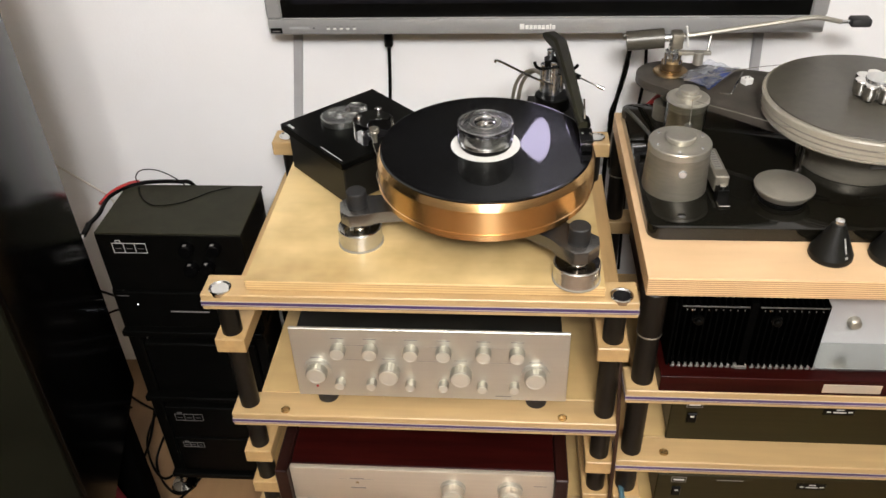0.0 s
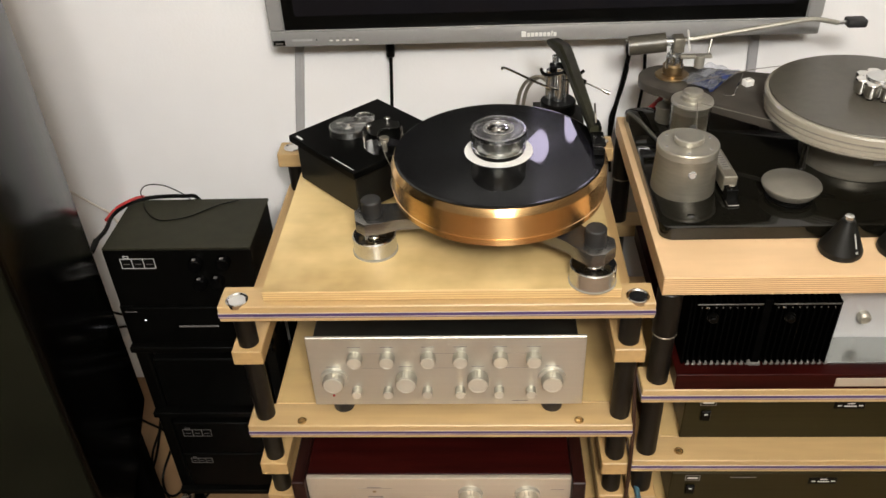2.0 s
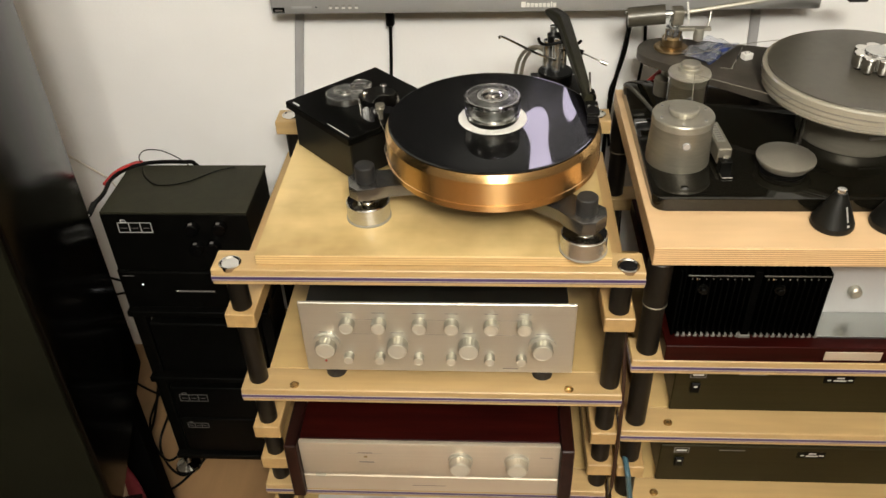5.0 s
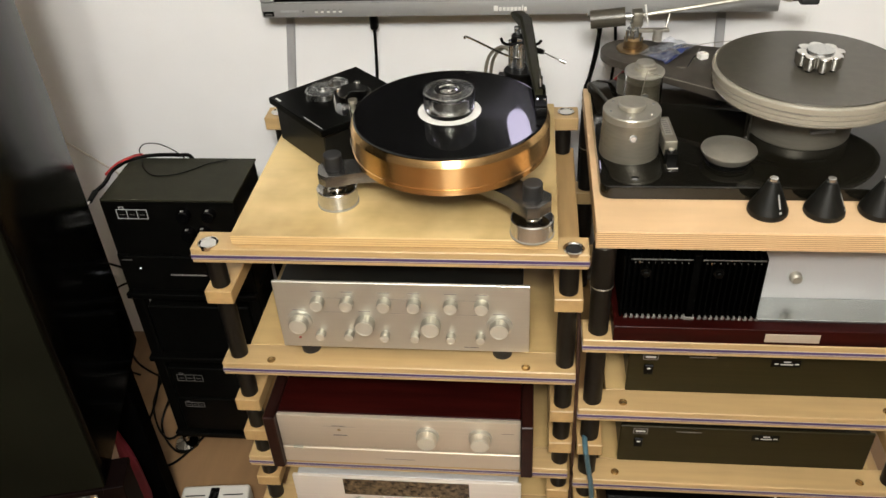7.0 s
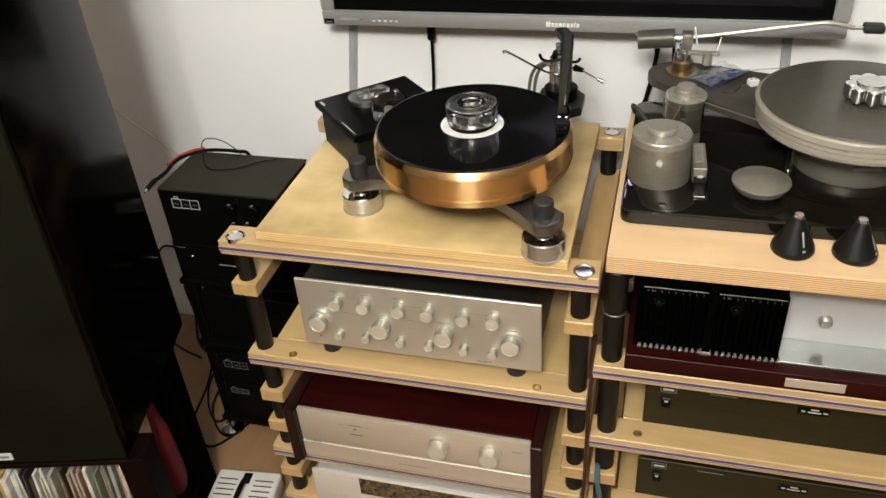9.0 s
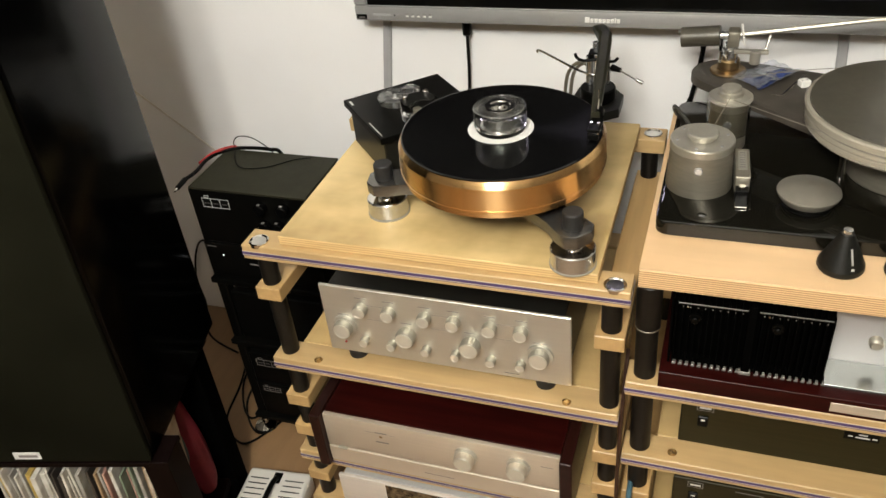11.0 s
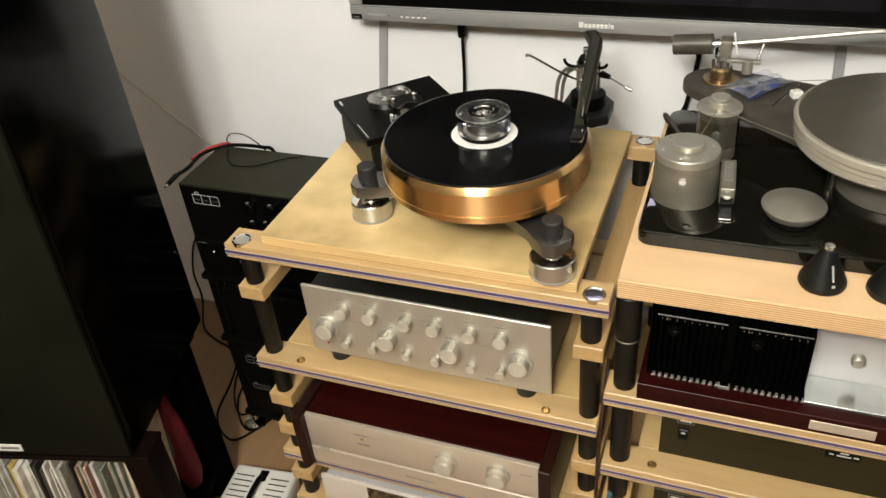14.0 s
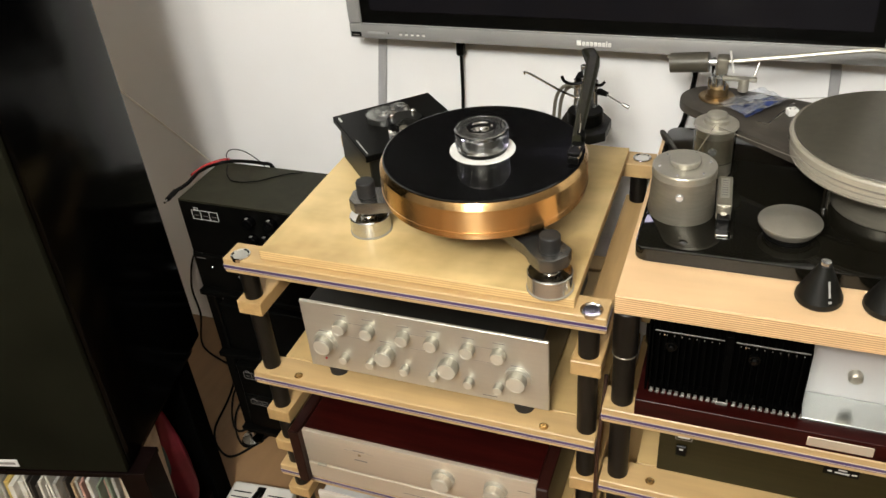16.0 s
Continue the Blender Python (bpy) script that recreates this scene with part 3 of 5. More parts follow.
tube("thread", [(-0.120, 0.262, 0.9060), (-0.106, 0.205, 0.9080), (TX - 0.1572, TY + 0.010, 0.9100), (TX - 0.1560, TY - 0.030, 0.9105), (TX - 0.140, TY - 0.072, 0.9105)], 0.0006, M_THREAD, belt)

# its tonearm
ta = thing("tonearm", "black tapered tonearm on a black hexagonal pod with chrome fittings", "tonearm", base=(0.205, 0.345, 0.7985))
AXc, AYc = 0.172, 0.383
part("pod_column", rod(B(), AXc - 0.045, AYc - 0.02, 0.862, 0.872, 0.020), M_BLACK, ta, "black support column")
part("pod_plate", prism(B(), [(AXc - 0.045, AYc - 0.030), (AXc + 0.018, AYc - 0.052), (AXc + 0.041, AYc - 0.034), (AXc + 0.041, AYc + 0.020), (AXc + 0.024, AYc + 0.042), (AXc - 0.040, AYc + 0.040)], 0.872, 0.888, 0.0015), M_BLACKM, ta, "black hexagonal pod plate")
part("pivot_drum", lathe(B(), [(0, 0.888), (0.029, 0.888), (0.030, 0.890), (0.030, 0.909), (0.028, 0.911), (0, 0.911)], AXc, AYc, 36), M_BLACK, ta, "black drum")
for k, (px, py, r, z1) in enumerate(((0.000, -0.004, 0.0085, 0.972), (-0.015, 0.008, 0.0070, 0.962), (-0.006, 0.012, 0.0060, 0.985), (0.013, 0.010, 0.0055, 0.960))):
    part("pillar", rod(B(), AXc + px, AYc + py, 0.911, z1, r, 0.0008, 18), M_STEEL, ta, "turned steel pillar")
part("bearing_block", bx(B(), AXc - 0.016, AXc + 0.016, AYc - 0.010, AYc + 0.012, 0.962, 0.974, 0.002), M_BLACK, ta, "black bearing block")
bmw = B()
rings = []
for (wx, wy, wz), w, hh in (((0.163, 0.436, 0.994), 0.0095, 0.004), ((0.166, 0.430, 0.994), 0.0105, 0.007), ((0.181, 0.396, 0.991), 0.0100, 0.0125), ((0.186, 0.350, 0.9865), 0.0092, 0.0120), ((0.195, 0.255, 0.9770), 0.0082, 0.0105), ((0.2040, 0.164, 0.9675), 0.0062, 0.0075)):
    rings.append([bmw.verts.new((wx + w * a, wy + 0.25 * w * a, wz + hh * b)) for a, b in ((-1, -0.6), (-0.6, -1), (0.6, -1), (1, -0.6), (1, 0.6), (0.6, 1), (-0.6, 1), (-1, 0.6))])
for a, b in zip(rings, rings[1:]):
    for i in range(8):
        bmw.faces.new((a[i], a[(i + 1) % 8], b[(i + 1) % 8], b[i]))
bmw.faces.new(rings[0][::-1])
bmw.faces.new(rings[-1])
part("arm_wand", bmw, M_GREENB, ta, "black tapered arm wand")
hs = part("headshell", bx(B(), 0.1985, 0.2165, 0.126, 0.164, 0.9610, 0.9660, 0.001), M_BLACK, ta, "black headshell")
part("cartridge", bx(B(), 0.2005, 0.2145, 0.128, 0.154, 0.9500, 0.9605, 0.0015), M_CHROME, ta, "chrome and black cartridge")
part("cartridge_front", bx(B(), 0.1995, 0.2155, 0.124, 0.1275, 0.9500, 0.9590, 0.0008), M_BLACK, ta)
for px in (0.2025, 0.2125):
    part("mount_screw", rod(B(), px, 0.142, 0.966, 0.970, 0.0022, 0, 12), M_CHROME, ta)
part("collar", between(B(), (0.2065, 0.168, 0.9670), (0.2055, 0.181, 0.9690), 0.0090, 0.0090, 18), M_BLACK, ta, "black collar")
tube("finger_lift", [(0.2065, 0.168, 0.972), (0.2060, 0.180, 0.985), (0.2050, 0.186, 1.000)], 0.0014, M_CHROME, ta, "thin chrome finger lift")
tube("cue_lever", [(0.076, 0.350, 0.982), (0.083, 0.350, 0.984), (0.140, 0.356, 0.952), (0.170, 0.368, 0.936)], 0.0019, M_CHROME, ta, "bent chrome cueing lever")
tube("hook_rest", [(0.139, 0.350, 0.982), (0.143, 0.352, 0.973), (0.155, 0.356, 0.968), (0.178, 0.360, 0.970), (0.199, 0.356, 0.968), (0.208, 0.352, 0.976)], 0.0026, M_BLACK, ta, "black curved hook")
tube("bias_rod", [(0.176, 0.372, 0.952), (0.205, 0.356, 0.956), (0.230, 0.345, 0.949), (0.248, 0.340, 0.942)], 0.0014, M_CHROME, ta, "thin chrome bias rod")
part("bias_weight", between(B(), (0.240, 0.342, 0.945), (0.251, 0.339, 0.941), 0.0030, 0.0030, 12), M_STEEL, ta)
part("lever_knob", between(B(), (0.198, 0.360, 0.956), (0.213, 0.353, 0.955), 0.006, 0.004, 12), M_BLACK, ta)
for dx in (0, 0.010):
    tube("signal_lead", [(AXc - 0.010 + dx, AYc + 0.015, 0.930), (AXc - 0.035 + dx, AYc + 0.030, 0.940), (AXc - 0.062 + dx, AYc + 0.045, 0.905), (AXc - 0.072 + dx, AYc + 0.06, 0.80)], 0.0032, M_PEWTER, ta, "grey signal lead")


# ---- amplifiers on the first rack ----
def control_knob(e, x, y, z, r, L, flange=0.0, material=None):
    """A turned knob: fluted side, a recessed end face in a lit tone and, on some, a skirt."""
    m = Matrix.Translation((x, y, z)) @ Matrix.Rotation(radians(90), 4, "X")
    bm = lathe(B(), [(0, 0), (r * 0.94, 0), (r * 0.94, L * 0.10), (r, L * 0.12), (r, L * 0.86), (r * 0.95, L * 0.93), (r * 0.86, L * 0.93), (0, L * 0.93)], 0, 0, 48)
    for v in bm.verts:
        rad = math.hypot(v.co.x, v.co.y)
        if rad > r * 0.97 and round(math.atan2(v.co.y, v.co.x) / (2 * math.pi) * 48) % 2:
            v.co.x, v.co.y = v.co.x * 0.965, v.co.y * 0.965
    bm.transform(m)
    k = part("knob", bm, material or M_KNOB, e, "fluted satin metal knob")
    # Paler than the side, so the face looks lit from the front.
    part("knob_face", lathe(B(), [(0, L * 0.93), (r * 0.90, L * 0.93), (r * 0.88, L), (r * 0.80, L * 1.01), (r * 0.76, L * 0.985), (0, L * 0.985)], 0, 0, 36, m), M_FACE_LIT, k, "turned end face, coloured as if lit from the front")
    if flange:
        part("knob_skirt", lathe(B(), [(0, 0), (r * flange, 0), (r * flange * 0.98, L * 0.26), (r * 0.96, L * 0.30)], 0, 0, 40, m), M_ALU, k)


PY = 0.024
pre = thing("preamplifier", "silver preamplifier with sixteen turned knobs and black casing", "preamplifier", base=(-0.02, 0.2, 0.530))
part("casing", bx(B(), -0.222, 0.184, PY + 0.006, 0.380, 0.549, 0.690, 0.002), M_BLACKM, pre, "black metal casing")
part("front_panel", bx(B(), -0.232, 0.196, PY, PY + 0.006, 0.552, 0.697, 0.0012), M_ALU, pre, "brushed silver front panel")
for x in (-0.190, 0.150):
    for y in (0.042, 0.34):
        part("foot", lathe(B(), [(0, 0.530), (0.0165, 0.530), (0.0175, 0.549), (0, 0.549)], x, y, 24), M_RUBBER, pre, "black rubber foot")
for x in (-0.195, -0.081, 0.031, 0.146):
    control_knob(pre, x, PY, 0.613, 0.0170, 0.0195, 1.28 if x in (-0.195, 0.146) else 0)
for x in (-0.158, -0.108, -0.045, 0.005, 0.066, 0.117):
    control_knob(pre, x, PY, 0.657, 0.0122, 0.0155)
for x in (-0.161, -0.111, -0.049, 0.003, 0.064, 0.114):
    control_knob(pre, x, PY, 0.5865, 0.0084, 0.0135)
for x in (-0.195, -0.158, -0.108, -0.081, -0.045, 0.005, 0.031, 0.066, 0.117, 0.146):
    z = 0.636 if x in (-0.195, -0.081, 0.031, 0.146) else 0.677
    part("print_bar", bx(B(), x - 0.010, x + 0.010, PY - 0.0002, PY, z, z + 0.0012), M_DIMPR, pre)
for x0, x1 in ((-0.15, -0.116), (-0.037, -0.003), (0.074, 0.109)):
    part("print_line", bx(B(), x0, x1, PY - 0.0002, PY, 0.6335, 0.6340), M_DIMPR, pre)
    part("print_line", bx(B(), x0, x1, PY - 0.0002, PY, 0.664, 0.6645), M_DIMPR, pre)
part("print_bar", bx(B(), 0.085, 0.110, PY - 0.0002, PY, 0.560, 0.5618), M_DIMPR, pre)
part("indicator", rod(B(), -0.2, 0, 0, 0.002, 0.002, 0, 12, Matrix.Translation((0, PY, 0.5745)) @ Matrix.Rotation(radians(90), 4, "X")), M_REDW, pre, "small red indicator")

IY = -0.016
ia = thing("integrated_amplifier", "champagne-faced amplifier with dark red lid and rosewood cheeks", "amplifier", base=(-0.04, 0.17, 0.283))
part("casing", bx(B(), -0.262, 0.184, IY + 0.010, 0.355, 0.290, 0.412, 0.002), M_BLACKM, ia)
part("lid", bx(B(), -0.2615, 0.1835, IY + 0.0105, 0.352, 0.4122, 0.4160, 0.001), M_MAHO, ia, "glossy dark red lid")
part("front_panel", bx(B(), -0.262, 0.184, IY, IY + 0.010, 0.3335, 0.4165, 0.0025, 2), M_CHAMP, ia, "champagne metal panel")
part("lower_panel", bx(B(), -0.262, 0.184, IY - 0.001, IY + 0.010, 0.291, 0.3315, 0.0015), M_CHAMP, ia, "champagne flap")
for x0, x1 in ((-0.284, -0.2625), (0.1845, 0.206)):
    part("side_cheek", bx(B(), x0, x1, IY - 0.012, 0.36, 0.2835, 0.420, 0.002), M_MAHOD, ia, "glossy rosewood side cheek")
for x in (0.015, 0.111):
    control_knob(ia, x, IY, 0.3775, 0.0180, 0.022, 1.18, M_SHINE)
part("print_line", bx(B(), -0.178, -0.118, IY - 0.0002, IY, 0.391, 0.3915), M_DIMPR, ia)
part("print_bar", bx(B(), -0.160, -0.136, IY - 0.0002, IY, 0.3922, 0.394), M_DIMPR, ia)
part("print_bar", bx(B(), -0.151, -0.145, IY - 0.0002, IY, 0.380, 0.385), M_BRONZE, ia)
part("print_bar", bx(B(), -0.160, -0.134, IY - 0.0002, IY, 0.367, 0.370), M_DIMPR, ia)
part("print_bar", bx(B(), 0.150, 0.172, IY - 0.0002, IY, 0.388, 0.3892), M_DIMPR, ia)
part("print_bar", bx(B(), -0.070, -0.012, IY - 0.0012, IY - 0.001, 0.307, 0.3085), M_DIMPR, ia)
part("power_switch", bx(B(), -0.240, -0.222, IY - 0.006, IY, 0.3325, 0.3370, 0.001), M_KNOB, ia, "small push switch")

cd = thing("disc_player", "pale champagne disc player with a wide dark display", "disc player", base=(-0.04, 0.17, 0.138))
CY = -0.018
part("casing", bx(B(), -0.250, 0.180, CY + 0.008, 0.34, 0.148, 0.246, 0.002), M_SILVER, cd)
part("front_panel", bx(B(), -0.258, 0.186, CY, CY + 0.008, 0.145, 0.2485, 0.003, 2), M_PALEP, cd, "pale champagne panel")
part("display_window", bx(B(), -0.158, 0.087, CY - 0.001, CY, 0.199, 0.245, 0.0008), M_DISPLAY, cd, "dark mottled display window")
for x in (-0.130, -0.084, -0.038, 0.010, 0.060):
    m = Matrix.Translation((x, CY, 0.184)) @ Matrix.Rotation(radians(90), 4, "X")
    part("button", lathe(B(), [(0, 0), (0.0085, 0), (0.0085, 0.003), (0.0075, 0.004), (0, 0.0045)], 0, 0, 24, m), M_KNOB, cd, "round push button")
part("print_line", bx(B(), 0.120, 0.170, CY - 0.0002, CY, 0.176, 0.1772), M_DIMPR, cd)
for x in (-0.2, 0.13):
    for y in (0.03, 0.3):
        part("foot", rod(B(), x, y, 0.138, 0.148, 0.015), M_RUBBER, cd)

# ---- the grey turntable on the second rack ----
def hull(c0, r0, c1, r1, k=14):
    """Outline round two circles of a plan."""
    (xa, ya), (xb, yb) = c0, c1
    d = math.hypot(xb - xa, yb - ya)
    a = math.atan2(yb - ya, xb - xa)
    t = math.acos((r0 - r1) / d)
    pts = [(xb + r1 * math.cos(a - t + 2 * t * i / k), yb + r1 * math.sin(a - t + 2 * t * i / k)) for i in range(k + 1)]
    u = math.pi - t
    pts += [(xa + r0 * math.cos(a + t + 2 * u * i / k), ya + r0 * math.sin(a + t + 2 * u * i / k)) for i in range(k + 1)]
    return pts


GX, GY = 0.645, 0.297
PT = 0.840
tb = thing("turntable", "grey metal turntable with dark mat on a black glass plinth", "turntable", base=(GX, GY, 0.8185))
part("plinth", prism(B(), rounded(0.303, 0.898, 0.098, 0.488, 0.020), 0.8190, PT, 0.0015), M_GLASSB, tb, "black glass plinth")
part("bearing_base", lathe(B(), [(0, PT), (0.082, PT), (0.083, PT + 0.002), (0.087, 0.905), (0.087, 0.915), (0, 0.915)], GX, GY, 72), M_PEWTER, tb, "pewter grey bearing base")
part("base_badge", bx(B(), -0.020, 0.020, -0.0885, -0.0845, -0.003, 0.003, 0.001, 1, Matrix.Translation((GX, GY, 0.877)) @ Matrix.Rotation(radians(8), 4, "Z")), M_SILVER, tb, "small bright badge plate")
part("platter", lathe(B(), [(1.022 * r, z - 0.002) for r, z in ((0, 0.915), (0.138, 0.915), (0.146, 0.918), (0.1475, 0.921), (0.1460, 0.9225), (0.1490, 0.9245), (0.1490, 0.9300), (0.1475, 0.9310), (0.1505, 0.9330), (0.1505, 0.9390), (0.1490, 0.9400), (0.1510, 0.9415), (0.1510, 0.9500), (0.1490, 0.9525), (0.1440, 0.9530), (0, 0.9530))], GX, GY, 128), M_RIM, tb, "pale translucent ribbed platter rim")
part("platter_mat", lathe(B(), [(1.022 * r, z - 0.002) for r, z in ((0, 0.9532), (0.1445, 0.9532), (0.1450, 0.9540), (0.1440, 0.9552), (0, 0.9552))], GX, GY, 128), M_GRAPH, tb, "dark graphite mat")
pod = part("arm_pod", prism(B(), hull((0.373, 0.460), 0.054, (0.620, 0.330), 0.110), 0.898, 0.912, 0.002), M_POD, tb, "dark tapered armboard")
part("pod_column", rod(B(), 0.385, 0.452, 0.840, 0.898, 0.020), M_PEWTER, tb, "grey pod column")
part("support_pin", rod(B(), 0.556, 0.268, PT, 0.914, 0.006), M_CHROME, tb)

clampb = thing("record_clamp", "scalloped chrome record weight standing on the dark platter", "record clamp", pose(GX + 0.008, GY - 0.006, 0.9532))
for k in range(8):
    a = 2 * math.pi * k / 8
    part("lobe", lathe(B(), [(0, 0.003), (0.0075, 0.003), (0.0080, 0.0045), (0.0080, 0.0075), (0.0112, 0.0080), (0.0115, 0.009), (0.0115, 0.0255), (0.0105, 0.027), (0, 0.027)], 0.0265 * math.cos(a), 0.0265 * math.sin(a), 18), M_CHROME, clampb, "chrome cylinder lobe")
    part("lobe_foot", rod(B(), 0.0265 * math.cos(a), 0.0265 * math.sin(a), 0, 0.003, 0.0055, 0, 12), M_BLACK, clampb)
part("hub", lathe(B(), [(0, 0.004), (0.022, 0.004), (0.022, 0.027), (0.021, 0.030), (0, 0.0305)], 0, 0, 32), M_STEEL, clampb, "polished hub")


def motor(x, y, r, h, pulley, name="drive_motor", sleeve=False):
    e = thing(name, "pewter grey cylindrical drive motor on the black glass plinth", "motor", pose(x, y, PT), group="turntable motors")
    part("body", lathe(B(), [(0, 0), (r * 1.04, 0), (r * 1.05, 0.002), (r * 0.985, h * 0.70), (r * 0.985, h * 0.80), (0, h * 0.80)], 0, 0, 64), M_PEWTER, e, "pewter grey body")
    part("top_flange", lathe(B(), [(0, h * 0.80), (r * 0.99, h * 0.80), (r * 1.0, h * 0.81), (r * 1.0, h * 0.93), (r * 0.975, h * 0.955), (0, h * 0.957)], 0, 0, 64), M_PEWTERL, e, "lighter grey flange")
    for k in range(6):
        a = radians(60 * k + 20)
        part("screw", lathe(B(), [(0, h * 0.957), (0.0022, h * 0.957), (0.0018, h * 0.957 + 0.0012), (0, h * 0.957 + 0.0014)], r * 0.80 * math.cos(a), r * 0.80 * math.sin(a), 10), M_TVHI, e)
    part("pulley", lathe(B(), [(0, h * 0.957)] + [(rr, h * 0.957 + zz) for rr, zz in pulley] + [(0, h * 0.957 + pulley[-1][1])], 0, 0, 40), M_PEWTERL, e, "stepped grey pulley")
    part("button_bezel", lathe(B(), [(0, 0), (0.0065, 0), (0.006, 0.0025), (0.0045, 0.003), (0, 0.003)], 0, 0, 20, Matrix.Translation((0, -r * 1.005, h * 0.58)) @ Matrix.Rotation(radians(90), 4, "X")), M_TVHI, e, "chrome push button")
    if sleeve:
        part("clear_sleeve", lathe(B(), [(r * 1.05, h * 0.30), (r * 1.12, h * 0.30), (r * 1.12, h * 0.955), (r * 1.05, h * 0.955), (r * 1.05, h * 0.30)], 0, 0, 48), M_SMOKE, e, "smoky clear sleeve")
    return e


motor(0.3545, 0.2140, 0.0465, 0.082, ((0.0195, 0), (0.0195, 0.003), (0.0222, 0.0035), (0.0225, 0.0095), (0.021, 0.0107)))
motor(0.387, 0.345, 0.029, 0.082, ((0.0330, 0), (0.0345, 0.003), (0.032, 0.0045), (0.0340, 0.006), (0.032, 0.0075), (0.020, 0.009), (0.020, 0.015), (0.0155, 0.016), (0.0155, 0.021), (0.0135, 0.022)), sleeve=True)
part_pod = thing("speed_control", "small grey cylinder with a bent grey lead behind the rear motor", "control", pose(0.370, 0.436, PT))
part("body", rod(B(), 0, 0, 0, 0.030, 0.019, 0.001), M_PEWTER, part_pod)
part("rod", rod(B(), 0.006, 0.004, 0.030, 0.056, 0.0022), M_CHROME, part_pod)
tube("lead", [(-0.068, -0.006, 0.0035), (-0.072, -0.020, 0.022), (-0.069, -0.032, 0.030), (-0.054, -0.048, 0.022), (-0.028, -0.084, 0.004)], 0.0034, M_DULL, part_pod, "bent grey lead")

drive = thing("drive_thread", "thin pale drive threads running from the motors round the platter", "thread", base=(0.5, 0.3, 0.93))
ring = [(GX + 0.1535 * math.cos(radians(a)), GY + 0.1535 * math.sin(radians(a)), 0.9385) for a in range(100, 265, 12)]
tube("thread", [(0.384, 0.383, 0.935), (0.50, 0.425, 0.938)] + ring + [(0.52, 0.215, 0.937), (0.392, 0.308, 0.935)], 0.0006, M_THREAD, drive)
tube("thread", [(0.368, 0.230, 0.930), (0.387, 0.313, 0.936)], 0.0005, M_THREAD, drive)

# its long tonearm, parked to the side
tl = thing("tonearm", "long chrome tonearm with a dark counterweight on a bronze base", "tonearm", base=(0.374, 0.466, 0.912))
px, py = 0.378, 0.466
part("base_flange", lathe(B(), [(0, 0.912), (0.029, 0.912), (0.030, 0.914), (0.028, 0.916), (0.019, 0.917), (0.019, 0.919), (0, 0.919)], px, py, 40), M_BRONZE, tl, "bronze base flange")
part("base_collar", lathe(B(), [(0, 0.919), (0.0165, 0.919), (0.0175, 0.921), (0.0175, 0.933), (0.015, 0.936), (0, 0.936)], px, py, 32), M_BRONZE, tl, "bronze collar")
part("pillar", lathe(B(), [(0, 0.936), (0.010, 0.936), (0.010, 0.944), (0.013, 0.945), (0.013, 0.952), (0.009, 0.954), (0.009, 0.962), (0, 0.962)], px, py, 28), M_STEEL, tl, "turned steel pillar")
for k in range(3):
    part("pillar_rod", rod(B(), px - 0.014 + 0.012 * k, py - 0.012, 0.932, 0.952, 0.0028, 0, 12), M_CHROME, tl)
part("yoke", bx(B(), px - 0.006, px + 0.013, py - 0.013, py + 0.013, 0.958, 0.985, 0.003, 2), M_PEWTER, tl, "grey metal bearing yoke")
part("counterweight", between(B(), (px - 0.080, py + 0.004, 0.967), (px - 0.018, py, 0.974), 0.0165, 0.0165, 32), M_GRAPH, tl, "dark cylindrical counterweight")
part("weight_screw", between(B(), (px - 0.086, py + 0.004, 0.9765), (px - 0.078, py + 0.004, 0.977), 0.004, 0.004, 12), M_GRAPH, tl)
part("rear_stub", between(B(), (px - 0.018, py, 0.974), (px, py, 0.975), 0.0065, 0.0065, 16), M_STEEL, tl)
TIP = (0.648, 0.476, 0.997)
tube("arm_tube", [(px, py, 0.975), (0.46, 0.469, 0.986), (0.540, 0.472, 0.9975), (0.592, 0.474, 1.0045), (0.612, 0.4745, 1.0045), TIP], 0.0042, M_PEWTERL, tl, "polished chrome arm tube")
part("headshell_stub", between(B(), TIP, (0.664, 0.4765, 0.9975), 0.003, 0.003, 12), M_STEEL, tl)
part("headshell", bx(B(), 0.661, 0.694, 0.464, 0.489, 0.9905, 1.0045, 0.004, 2), M_RUBBER, tl, "black headshell")
part("lift_bracket", bx(B(), px + 0.006, px + 0.060, py - 0.018, py - 0.008, 0.950, 0.956, 0.001), M_PEWTERL, tl, "grey lift bracket")
part("lift_cylinder", rod(B(), px + 0.040, py - 0.016, 0.934, 0.956, 0.0085), M_PEWTERL, tl, "grey lift cylinder")
part("lift_rest", between(B(), (px + 0.055, py - 0.010, 0.956), (px + 0.060, py + 0.002, 0.977), 0.002, 0.002), M_CHROME, tl)
part("cue_lever", between(B(), (px + 0.022, py - 0.010, 0.962), (px + 0.014, py - 0.014, 1.000), 0.0017, 0.0017), M_WHITE, tl, "pale cueing lever")

